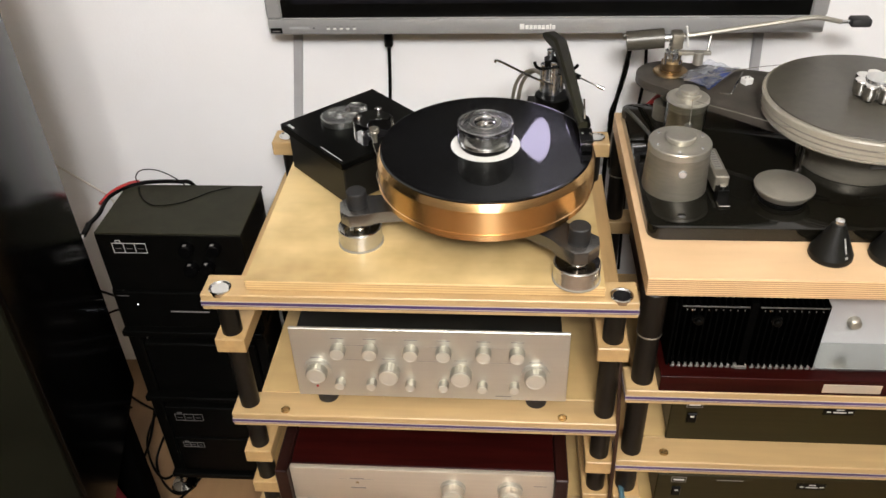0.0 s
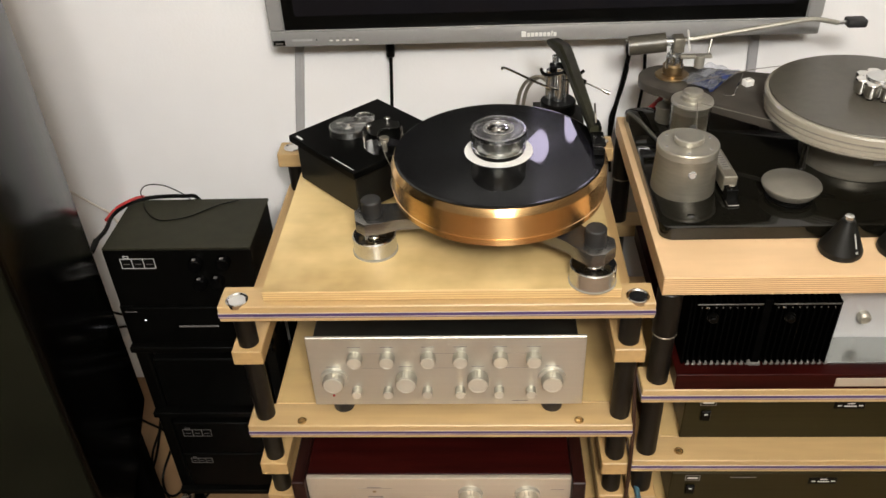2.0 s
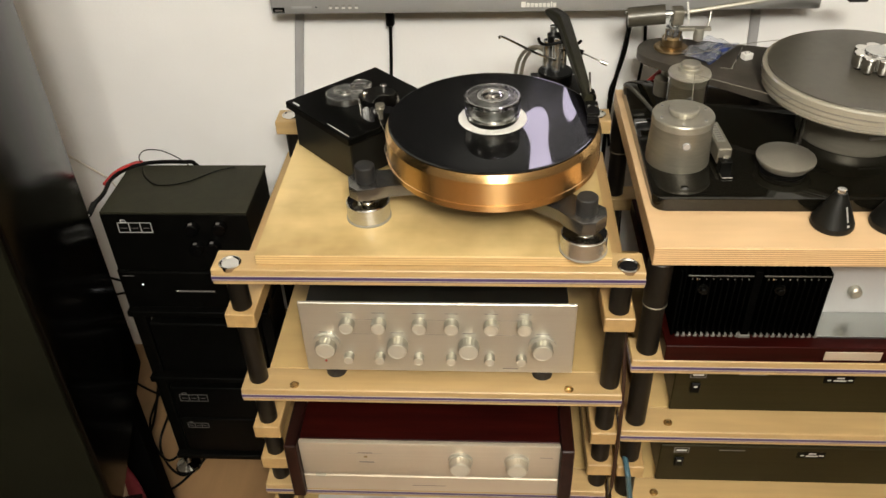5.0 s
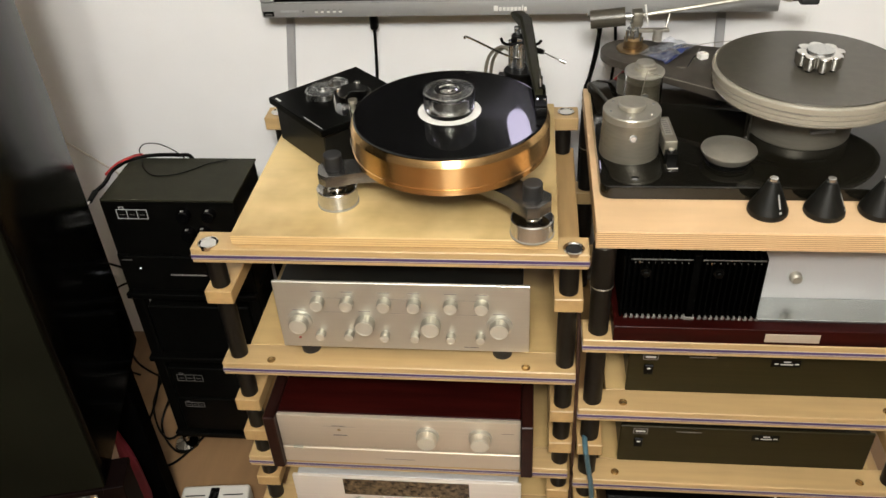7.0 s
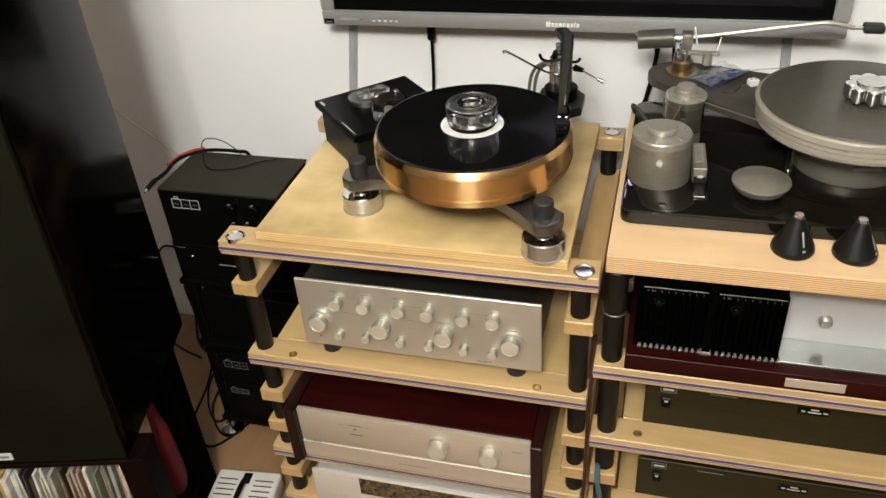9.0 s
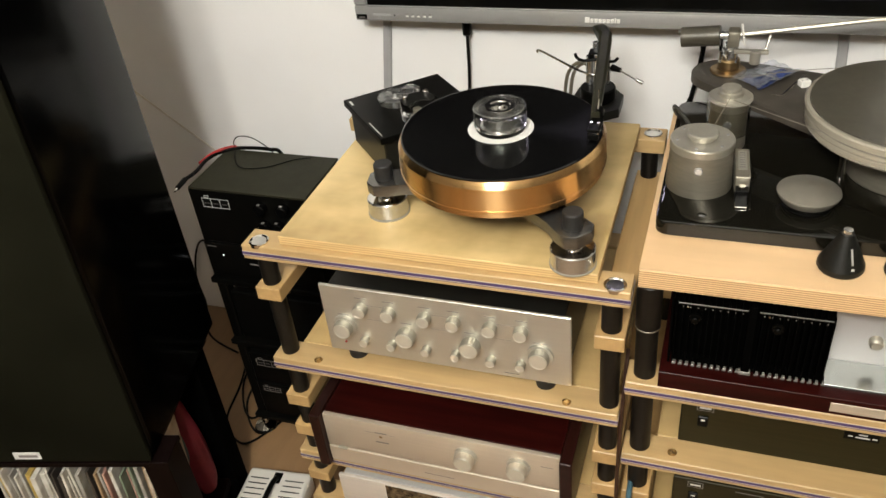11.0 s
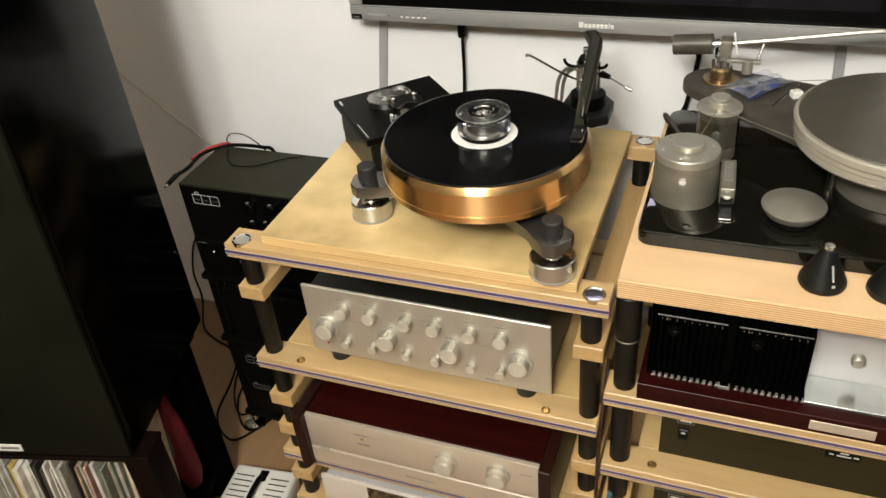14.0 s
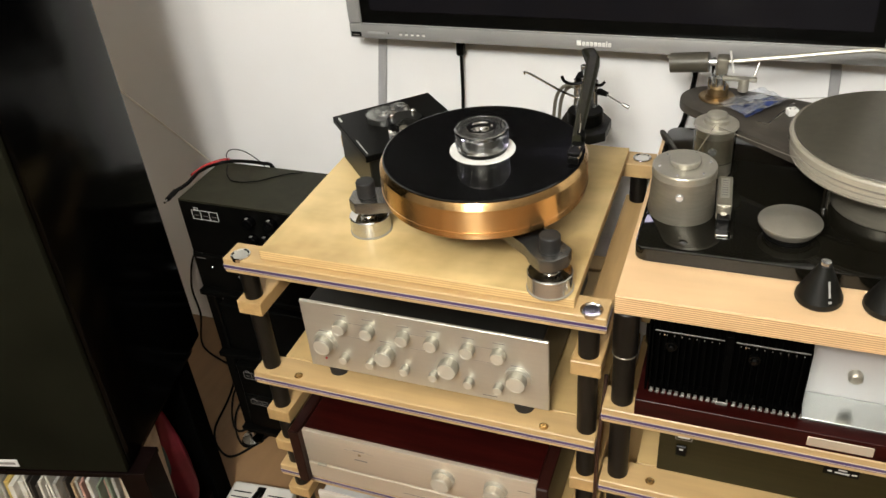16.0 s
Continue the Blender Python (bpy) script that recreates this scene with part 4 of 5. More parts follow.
def film_sheet(x0, x1, y0, y1, z, amp, seed, nx=26, ny=18):
    """A crumpled plastic sheet: a closed thin skin over a grid of folds."""
    bm = B()
    def fold(x, y):
        p = Vector((x * 38 + seed, y * 52, seed * 1.7))
        return z + amp * (0.5 + 0.6 * noise.noise(p) + 0.4 * abs(noise.noise(p * 2.1)))
    lo, hi = [], []
    for j in range(ny + 1):
        for i in range(nx + 1):
            x, y = x0 + (x1 - x0) * i / nx, y0 + (y1 - y0) * j / ny
            h = fold(x, y)
            lo.append(bm.verts.new((x, y, h)))
            hi.append(bm.verts.new((x, y, h + 0.0005)))
    for j in range(ny):
        for i in range(nx):
            k = j * (nx + 1) + i
            bm.faces.new((hi[k], hi[k + 1], hi[k + nx + 2], hi[k + nx + 1]))
            bm.faces.new((lo[k], lo[k + nx + 1], lo[k + nx + 2], lo[k + 1]))
    edge = [i for i in range(nx)] + [nx + j * (nx + 1) for j in range(ny)] + [ny * (nx + 1) + nx - i for i in range(nx)] + [(ny - j) * (nx + 1) for j in range(ny)]
    for a, b in zip(edge, edge[1:] + edge[:1]):
        bm.faces.new((lo[a], lo[b], hi[b], hi[a]))
    return bm


tool = thing("plastic_bag", "crumpled clear plastic bag with blue film inside on the armboard", "bag", pose(0.438, 0.4400, 0.912, 0, 0, 48))
part("clear_film", film_sheet(-0.048, 0.048, -0.029, 0.029, 0.0045, 0.009, 3), M_BLUEF, tool, "clear crumpled film")
part("blue_film", film_sheet(-0.042, -0.002, -0.027, 0.012, 0.0005, 0.010, 8, 14, 12), M_BLUES, tool, "dark blue folded film")
part("blue_film", film_sheet(0.004, 0.045, -0.026, 0.006, 0.0005, 0.011, 11, 14, 12), M_BLUES, tool, "dark blue folded film")
part("tag", film_sheet(0.004, 0.044, 0.010, 0.026, 0.0, 0.004, 5, 10, 6), M_SILVER, tool, "pale grey tag")
cube = thing("fuse_block", "small white cube clip on the armboard", "clip", pose(0.497, 0.420, 0.912, 0, 0, 25))
part("body", bx(B(), -0.008, 0.008, -0.007, 0.007, 0, 0.011, 0.001), M_WHITE, cube)
for sx in (-0.004, 0.004):
    part("pin_hole", rod(B(), sx, 0, 0.0108, 0.0113, 0.0014, 0, 10), M_BLACK, cube)
tube("hex_key", [(0.446, 0.382, 0.9135), (0.459, 0.378, 0.9135), (0.4645, 0.380, 0.9135), (0.468, 0.388, 0.9135), (0.500, 0.462, 0.9135)], 0.0013, M_CHROME)
tagged(bpy.data.objects["hex_key"], "thin bent steel hex key on the armboard", "hex key")

disc = thing("turntable_puck", "domed grey aluminium puck with a black base ring on the plinth", "puck", pose(0.507, 0.176, PT))
part("base_ring", lathe(B(), [(0, 0), (0.033, 0), (0.034, 0.002), (0.034, 0.004), (0.031, 0.006), (0.033, 0.008), (0.033, 0.012), (0, 0.012)], 0, 0, 48), M_BLACK, disc, "black ribbed ring")
part("dome", lathe(B(), [(0, 0.012), (0.036, 0.012), (0.0425, 0.0215), (0.0435, 0.0245), (0.0430, 0.0262), (0.0415, 0.0270), (0.004, 0.0355), (0, 0.0358)], 0, 0, 72), M_DOME, disc, "spun aluminium dome")

wid = thing("stylus_scale", "slim grey metal stylus gauge standing on the plinth", "gauge", pose(0.4150, 0.218, PT, 0, 0, 3))
part("body", bx(B(), -0.0105, 0.0105, -0.038, 0.048, 0.010, 0.036, 0.0015), M_PEWTER, wid, "grey gauge body")
part("label_strip", bx(B(), -0.0065, 0.0065, -0.016, 0.040, 0.036, 0.0363), M_PEWTERL, wid, "pale scale strip")
for k in range(7):
    part("scale_mark", bx(B(), -0.004, 0.004, -0.010 + 0.007 * k, -0.007 + 0.007 * k, 0.0363, 0.0365), M_DIMPR, wid)
part("front_leg", bx(B(), -0.009, 0.009, -0.054, -0.038, 0.0, 0.022, 0.001), M_BLACK, wid)
part("foot_plate", bx(B(), -0.009, 0.009, -0.068, -0.036, 0.0, 0.004, 0.001), M_CHROME, wid)
part("rear_leg", bx(B(), -0.008, 0.008, 0.034, 0.046, 0.0, 0.010, 0.001), M_BLACK, wid)
part("lens", rod(B(), 0, -0.046, 0.022, 0.027, 0.005), M_CHROME, wid)


def cone(x, y, rz):
    e = thing("isolation_cone", "black anodised isolation cone with printed side and a steel tip", "cone", pose(x, y, 0.8185, 0, 0, rz), group="isolation cones")
    part("body", lathe(B(), [(0, 0), (0.0285, 0), (0.030, 0.003), (0.0295, 0.009), (0.0085, 0.055), (0, 0.055)], 0, 0, 48), M_BLACKM, e, "black anodised cone")
    part("tip", lathe(B(), [(0, 0.055), (0.0062, 0.055), (0.0066, 0.057), (0.0062, 0.061), (0, 0.0615)], 0, 0, 24), M_STEEL, e, "steel tip")
    for z0, z1, w in ((0.013, 0.016, 0.0022), (0.020, 0.040, 0.0014)):
        r0, r1 = 0.0302 - (z0 - 0.009) * 0.457, 0.0302 - (z1 - 0.009) * 0.457
        bm = B()
        vs = [bm.verts.new(v) for v in ((-w, -r0, z0), (w, -r0, z0), (w, -r1, z1), (-w, -r1, z1))]
        bm.faces.new(vs)
        bmesh.ops.solidify(bm, geom=bm.faces[:], thickness=0.0004)
        part("print_bar", bm, M_PRINT, e)


cone(0.550, 0.066, 25)
cone(0.632, 0.066, 60)
cone(0.712, 0.069, 48)

# ---- gear inside the second rack ----
base = thing("amplifier", "amplifier with black heatsinks on a dark red lacquered base", "amplifier", base=(0.6, 0.2, 0.607))
part("wood_base", bx(B(), 0.331, 0.880, 0.001, 0.40, 0.607, 0.638, 0.0008), M_MAHO, base, "dark red lacquered wooden base")
part("name_plate", bx(B(), 0.568, 0.652, -0.0002, 0.001, 0.6135, 0.6305, 0.0004), M_CHAMP, base, "blank cream metal plate")
part("chassis_top", bx(B(), 0.5575, 0.876, 0.022, 0.0775, 0.638, 0.643, 0.0006), M_POLISH, base, "polished silver chassis plate")
part("rear_panel", bx(B(), 0.540, 0.876, 0.078, 0.086, 0.638, 0.762, 0.001), M_SILVER, base, "satin silver front panel")
part("rear_case", bx(B(), 0.540, 0.876, 0.086, 0.36, 0.638, 0.758, 0.001), M_SILVER, base)
part("push_knob", lathe(B(), [(0, 0), (0.0095, 0), (0.0100, 0.003), (0.0095, 0.010), (0.007, 0.0130), (0, 0.0140)], 0, 0, 32, Matrix.Translation((0.620, 0.078, 0.688)) @ Matrix.Rotation(radians(90), 4, "X")), M_KNOB, base, "satin metal push knob")
hsk = part("heatsink", bx(B(), 0.344, 0.557, 0.046, 0.34, 0.640, 0.7655, 0.001), M_FIN, base, "black finned heatsink")
for k in range(24):
    x = 0.3465 + k * 0.00895
    if k in (11, 12):
        continue
    part("fin", bx(B(), x, x + 0.0022, 0.022, 0.048, 0.642, 0.762), M_FIN, hsk)
    part("fin_tip", bx(B(), x + 0.0008, x + 0.0068, 0.022, 0.029, 0.6382, 0.6425, 0.0006), M_TIP, hsk, "pale spacer")
part("bottom_plate", bx(B(), 0.346, 0.556, 0.0295, 0.048, 0.6382, 0.6440), M_FIN, hsk)
part("end_plate", bx(B(), 0.3405, 0.3438, 0.0230, 0.34, 0.640, 0.7640, 0.0006), M_FIN, hsk, "black end plate")
part("rib_foot", bx(B(), 0.4420, 0.4585, 0.0200, 0.0290, 0.6382, 0.6440, 0.0006), M_TIP, hsk)
part("centre_rib", bx(B(), 0.4445, 0.4560, 0.022, 0.048, 0.642, 0.766, 0.0008), M_FIN, hsk)
for x0, x1 in ((0.350, 0.443), (0.458, 0.552)):
    part("top_rail", bx(B(), x0, x1, 0.0205, 0.0225, 0.7575, 0.7598, 0.0004), M_DULL, hsk, "thin grey edge rail")
    for k in range(9):
        xs = x0 + 0.006 + k * 0.0100
        part("rail_screw", bx(B(), xs, xs + 0.0013, 0.0200, 0.0215, 0.7525, 0.7538), M_TIP, hsk)
    part("fixing_screw", rod(B(), x0 + 0.013, 0.0195, 0.7535, 0.7560, 0.0016, 0, 10), M_CHROME, hsk, "bright fixing screw")
for x in (0.374, 0.484):
    part("transistor_cap", lathe(B(), [(0, 0), (0.008, 0), (0.008, 0.004), (0.0055, 0.0045), (0.0055, 0.009), (0.004, 0.010), (0, 0.010)], 0, 0, 20, Matrix.Translation((x, 0.022, 0.735)) @ Matrix.Rotation(radians(90), 4, "X")), M_BLACK, hsk, "round black cap")


def grey_amp(z):
    e = thing("power_amplifier", "olive grey metal-fronted power amplifier on the shelf", "amplifier", base=(0.6, 0.2, z), group="power amplifiers")
    part("casing", bx(B(), 0.372, 0.815, 0.054, 0.40, z + 0.006, z + 0.098, 0.002), M_BLACKM, e)
    part("front_panel", bx(B(), 0.368, 0.820, 0.048, 0.054, z + 0.004, z + 0.102, 0.0015), M_GREYAMP, e, "olive grey front panel")
    part("logo_frame", bx(B(), 0.392, 0.418, 0.0476, 0.048, z + 0.082, z + 0.096), M_DIMPR, e)
    part("logo_face", bx(B(), 0.3935, 0.4165, 0.0474, 0.0476, z + 0.0835, z + 0.0945), M_GREYAMP, e)
    part("logo_bar", bx(B(), 0.396, 0.414, 0.0472, 0.0474, z + 0.087, z + 0.091), M_PRINT, e)
    part("power_button", bx(B(), 0.395, 0.411, 0.043, 0.048, z + 0.050, z + 0.072, 0.0015), M_BLACK, e, "square black power button")
    part("button_mark", bx(B(), 0.400, 0.406, 0.0426, 0.043, z + 0.064, z + 0.067), M_PRINT, e)
    part("print_bar", bx(B(), 0.470, 0.515, 0.0476, 0.048, z + 0.0895, z + 0.0915), M_DIMPR, e)
    part("badge", bx(B(), 0.606, 0.655, 0.0472, 0.048, z + 0.074, z + 0.090, 0.0003), M_BLACK, e)
    for x0, x1, zz in ((0.612, 0.618, 0.080), (0.645, 0.652, 0.080), (0.622, 0.642, 0.079), (0.626, 0.638, 0.085)):
        part("print_bar", bx(B(), x0, x1, 0.0468, 0.0472, z + zz, z + zz + 0.0025), M_PRINT, e)
    for x in (0.40, 0.79):
        part("foot", rod(B(), x, 0.09, z, z + 0.006, 0.016), M_RUBBER, e)
        part("foot", rod(B(), x, 0.36, z, z + 0.006, 0.016), M_RUBBER, e)


grey_amp(0.440)
grey_amp(0.250)

low = thing("dark_deck", "dark device with a pale round dish on the lowest shelf", "device", base=(0.6, 0.2, 0.06))
part("body", bx(B(), 0.350, 0.735, 0.012, 0.40, 0.066, 0.188, 0.004), M_GLOSS, low, "glossy black body")
part("dish", lathe(B(), [(0, 0.188), (0.055, 0.188), (0.060, 0.195), (0.060, 0.201), (0.056, 0.203), (0, 0.199)], 0.510, 0.115, 48), M_SILVER, low, "pale round dish")
part("foot", bx(B(), 0.38, 0.70, 0.03, 0.38, 0.060, 0.066), M_RUBBER, low)
rc = thing("red_cloth", "crumpled bright red cloth on the lowest shelf", "cloth", base=(0.78, 0.12, 0.06))
bmr = B()
bmesh.ops.create_icosphere(bmr, subdivisions=4, radius=1)
for v in bmr.verts:
    n = noise.noise(v.co * 2.3) * 0.30 + noise.noise(v.co * 6) * 0.10
    v.co = Vector((0.795 + v.co.x * 0.060 * (1 + n), 0.065 + v.co.y * 0.05 * (1 + n), max(0.06, 0.130 + v.co.z * 0.075 * (1 + n))))
part("folds", bmr, M_REDB, rc)

# ---- the television ----
tv = thing("television", "wall-mounted silver-grey flat television with a mostly dark screen", "television", base=(0.15, 0.6, 0.94))
TVY = 0.560
X_L, X_R, ZB, ZT = -0.349, 0.655, 0.943, 1.560
part("back_case", bx(B(), X_L + 0.04, X_R - 0.04, TVY + 0.030, 0.636, ZB + 0.03, ZT - 0.03, 0.006), M_BLACK, tv, "black rear housing")
part("bezel_bottom", bx(B(), X_L, X_R, TVY, TVY + 0.032, ZB, ZB + 0.031, 0.004, 2), M_TV, tv, "silver-grey lower bezel")
part("bezel_top", bx(B(), X_L, X_R, TVY, TVY + 0.032, ZT - 0.030, ZT, 0.004, 2), M_TV, tv)
part("bezel_left", bx(B(), X_L, X_L + 0.028, TVY, TVY + 0.032, ZB + 0.031, ZT - 0.030, 0.003), M_TV, tv)
part("bezel_right", bx(B(), X_R - 0.028, X_R, TVY, TVY + 0.032, ZB + 0.031, ZT - 0.030, 0.003), M_TV, tv)
part("bright_trim", bx(B(), X_L + 0.028, X_R - 0.028, TVY - 0.0005, TVY + 0.004, ZB + 0.0295, ZB + 0.0325, 0.0006), M_TVHI, tv, "bright trim line")
part("screen_surround", bx(B(), X_L + 0.028, X_R - 0.028, TVY + 0.006, TVY + 0.030, ZB + 0.031, ZT - 0.030), M_BLACK, tv, "black screen surround")
part("screen", bx(B(), X_L + 0.050, X_R - 0.050, TVY + 0.0045, TVY + 0.006, ZB + 0.058, ZT - 0.055), M_SCREEN, tv, "dark glass screen")


def picture(bm, xg, zg):
    bm.transform(Matrix.Translation((xg, TVY + 0.0042, zg)) @ Matrix.Rotation(radians(90), 4, "X"))
    part("picture_patch", bm, M_GLOWV, tv, "pale violet patch of picture")


for xg, zg, wg, hg in ((0.146, 1.180, 0.022, 0.024), (0.152, 1.112, 0.015, 0.012), (0.200, 1.150, 0.014, 0.028)):
    picture(prism(B(), [(wg * math.cos(radians(a)), hg * math.sin(radians(a))) for a in range(0, 360, 15)], 0, 0.0004), xg, zg)
part("corner_sensor", bx(B(), X_L + 0.004, X_L + 0.026, TVY - 0.0006, TVY + 0.002, ZB + 0.004, ZB + 0.014, 0.0004), M_BLACK, tv, "dark sensor window")
part("sensor_mark", bx(B(), X_L + 0.008, X_L + 0.022, TVY - 0.0010, TVY - 0.0006, ZB + 0.007, ZB + 0.009), M_DIMPR, tv)
for k in range(5):
    x = X_L + 0.110 + 0.0122 * k
    part("button", bx(B(), x, x + 0.006, TVY - 0.0012, TVY + 0.001, ZB + 0.0105, ZB + 0.0135, 0.0005), M_WHITE, tv, "small pale button")
    part("button_print", bx(B(), x, x + 0.006, TVY - 0.0003, TVY + 0.001, ZB + 0.0165, ZB + 0.0175), M_DIMPR, tv)
part("print_bar", bx(B(), X_L + 0.040, X_L + 0.078, TVY - 0.0003, TVY + 0.001, ZB + 0.012, ZB + 0.016), M_STRIP, tv)
part("led_dot", bx(B(), X_L + 0.085, X_L + 0.0875, TVY - 0.0006, TVY + 0.001, ZB + 0.0125, ZB + 0.0150), M_BLACK, tv)
# maker's mark as plain blocks
xx = 0.117
for w in (0.0085, 0.006, 0.006, 0.006, 0.006, 0.006, 0.006, 0.0025, 0.006):
    hgt = 0.0105 if w > 0.008 or w < 0.003 else 0.0078
    part("mark_block", bx(B(), xx, xx + w, TVY - 0.0010, TVY + 0.001, ZB + 0.0095, ZB + 0.0095 + hgt, 0.0006), M_WHITE, tv, "white raised mark")
    xx += w + 0.0014

for nm, xa, za, xb, zb in (("cable_channel", -0.311, 0.945, -0.352, 0.640), ("cable_channel", 0.566, 0.945, 0.586, 0.640)):
    d = Vector((xb - xa, 0, zb - za))
    m = Matrix.Translation((xa, 0, za)) @ Matrix.Rotation(math.atan2(d.x, -d.z) * -1, 4, "Y")
    bm = bx(B(), -0.009, 0.009, WALL_Y - 0.010, WALL_Y, -d.length, 0.02, 0.002, 1)
    bx(bm, -0.0045, 0.0045, WALL_Y - 0.0115, WALL_Y - 0.0100, -d.length, 0.02)
    bm.transform(m)
    tagged(part(nm, bm, M_STRIP), "grey plastic cable channel slanting down the wall", "cable channel", group="cable channels")
cab = thing("power_cable", "black power cable hanging down the wall behind the rack", "cable", base=(-0.13, 0.62, 0.6))
tube("lead", [(-0.134, 0.622, 0.935), (-0.135, 0.622, 0.880), (-0.140, 0.630, 0.80), (-0.150, 0.632, 0.65), (-0.155, 0.632, 0.35)], 0.0035, M_BLACK, cab)
part("plug", bx(B(), -0.142, -0.126, 0.612, 0.630, 0.895, 0.945, 0.003), M_BLACK, cab, "black plug")
for k, (xa, xb) in enumerate(((0.333, 0.310), (0.362, 0.358))):
    c = thing("cable", "black cable hanging from the television down the wall", "cable", base=(xa, 0.63, 0.6), group="hanging cables")
    tube("lead", [(xa, 0.625, 0.960), (xa - 0.002, 0.628, 0.90), ((xa * 0.4 + xb * 0.6) + 0.004, 0.630, 0.83), (xb, 0.632, 0.74), (xb - 0.006, 0.630, 0.6), (xb, 0.628, 0.35)], 0.0045 if k == 0 else 0.0032, M_BLACK, c)
    if k == 0:
        tube("twin_lead", [(xa + 0.006, 0.625, 0.960), (xa - 0.008, 0.626, 0.91), (xa - 0.004, 0.626, 0.86), (xb + 0.010, 0.628, 0.80), (xb - 0.006, 0.628, 0.74), (xb + 0.004, 0.63, 0.62)], 0.0030, M_BLACK, c)
tube("red_lead", [(0.384, 0.478, 0.898), (0.379, 0.486, 0.872), (0.366, 0.496, 0.848), (0.351, 0.503, 0.826), (0.340, 0.512, 0.79)], 0.0044, M_REDW)
tagged(bpy.data.objects["red_lead"], "short red lead behind the grey motor", "cable")

# ---- the stack of black components on its stand ----
def logo_frame(e, x, y, z, w, h, material):
    """A maker's mark drawn as an outline of three plain boxes."""
    t = 0.0011
    for a, b, c, d_ in ((0, w, 0, t), (0, w, h - t, h), (0, t, 0, h), (w - t, w, 0, h), (w * 0.33, w * 0.33 + t, 0, h), (w * 0.66, w * 0.66 + t, 0, h), (w * 0.12, w * 0.26, h, h + t), (w * 0.12, w * 0.12 + t, h, h * 1.22), (w * 0.26, w * 0.26 + t, h, h * 1.22), (w * 0.12, w * 0.26 + t, h * 1.22, h * 1.22 + t)):
        part("mark_line", bx(B(), x + a, x + b, y - 0.0004, y, z + c, z + d_), material, e)
    for k in range(3):
        part("mark_bar", bx(B(), x + w * (0.08 + 0.33 * k), x + w * (0.26 + 0.33 * k), y - 0.0003, y, z + h * 0.42, z + h * 0.42 + t), M_DIMPR, e)


def front_knob(e, x, y, z, r=0.0130, L=0.016):
    m = Matrix.Translation((x, y, z)) @ Matrix.Rotation(radians(90), 4, "X")
    k = part("knob", lathe(B(), [(0, 0), (r, 0), (r * 0.95, L * 0.8), (r * 0.85, L), (0, L)], 0, 0, 32, m), M_GLOSS, e, "glossy black knob")
    # A pale block paints the highlight on top of the knob.
    part("knob_glint", bx(B(), x - 0.0030, x + 0.0030, y - L * 0.80, y - L * 0.45, z + r * 0.94, z + r * 1.0), M_DIMPR, k)


SX0, SX1, SY = -0.629, -0.366, 0.248
stand = thing("component_stand", "black metal equipment stand with round chrome feet", "stand", base=(-0.5, 0.35, 0), )
for x in (-0.622, -0.370):
    for y in (0.262, 0.440):
        part("leg", bx(B(), x - 0.012, x + 0.012, y - 0.012, y + 0.012, 0.030, 0.575, 0.002), M_BLACK, stand)
        part("foot", lathe(B(), [(0, 0), (0.028, 0), (0.0295, 0.003), (0.026, 0.008), (0.014, 0.013), (0.008, 0.016), (0.007, 0.030), (0, 0.030)], x, y - 0.010, 32), M_CHROME, stand, "round chrome foot")
for z in (0.045, 0.290, 0.470):
    part("shelf", bx(B(), -0.634, -0.358, 0.235, 0.455, z, z + 0.014, 0.002), M_BLACK, stand)

u1 = thing("phono_stage", "black component with a textured lid, outlined mark and four knobs", "component", base=(-0.5, 0.32, 0.575))
part("casing", bx(B(), SX0 + 0.002, SX1, SY + 0.004, 0.405, 0.580, 0.703, 0.002), M_BLACK, u1)
part("lid", bx(B(), SX0, SX1 + 0.002, SY + 0.001, 0.408, 0.703, 0.7075, 0.001), M_GREENB, u1, "dark textured metal lid")
part("front_panel", bx(B(), SX0, SX1 + 0.002, SY, SY + 0.004, 0.577, 0.703, 0.001), M_BLACK, u1)
logo_frame(u1, -0.602, SY, 0.664, 0.062, 0.022, M_PRINT)
for x, z in ((-0.465, 0.677), (-0.415, 0.679), (-0.434, 0.637), (-0.465, 0.634)):
    front_knob(u1, x, SY, z)
for x in (-0.62, -0.375):
    for y in (0.26, 0.39):
        part("foot", rod(B(), x, y, 0.575, 0.580, 0.010), M_RUBBER, u1)

u2 = thing("optical_player", "low black player with a slim tray and a small white light", "component", base=(-0.5, 0.33, 0.485))
part("casing", bx(B(), -0.630, -0.360, 0.252, 0.42, 0.488, 0.570, 0.002), M_BLACK, u2)
part("front_panel", bx(B(), -0.632, -0.358, 0.248, 0.252, 0.486, 0.5715, 0.0015), M_BLACK, u2)
part("tray", bx(B(), -0.530, -0.455, 0.2465, 0.248, 0.5255, 0.529, 0.0005), M_DIMPR, u2, "slim tray edge")
part("status_light", rod(B(), 0, 0, 0, 0.001, 0.0016, 0, 10, Matrix.Translation((-0.590, 0.248, 0.543)) @ Matrix.Rotation(radians(90), 4, "X")), M_LED, u2, "tiny white light")
part("print_bar", bx(B(), -0.624, -0.602, 0.2476, 0.248, 0.5625, 0.5640), M_DIMPR, u2)
part("foot", bx(B(), -0.61, -0.38, 0.28, 0.40, 0.484, 0.488), M_RUBBER, u2)

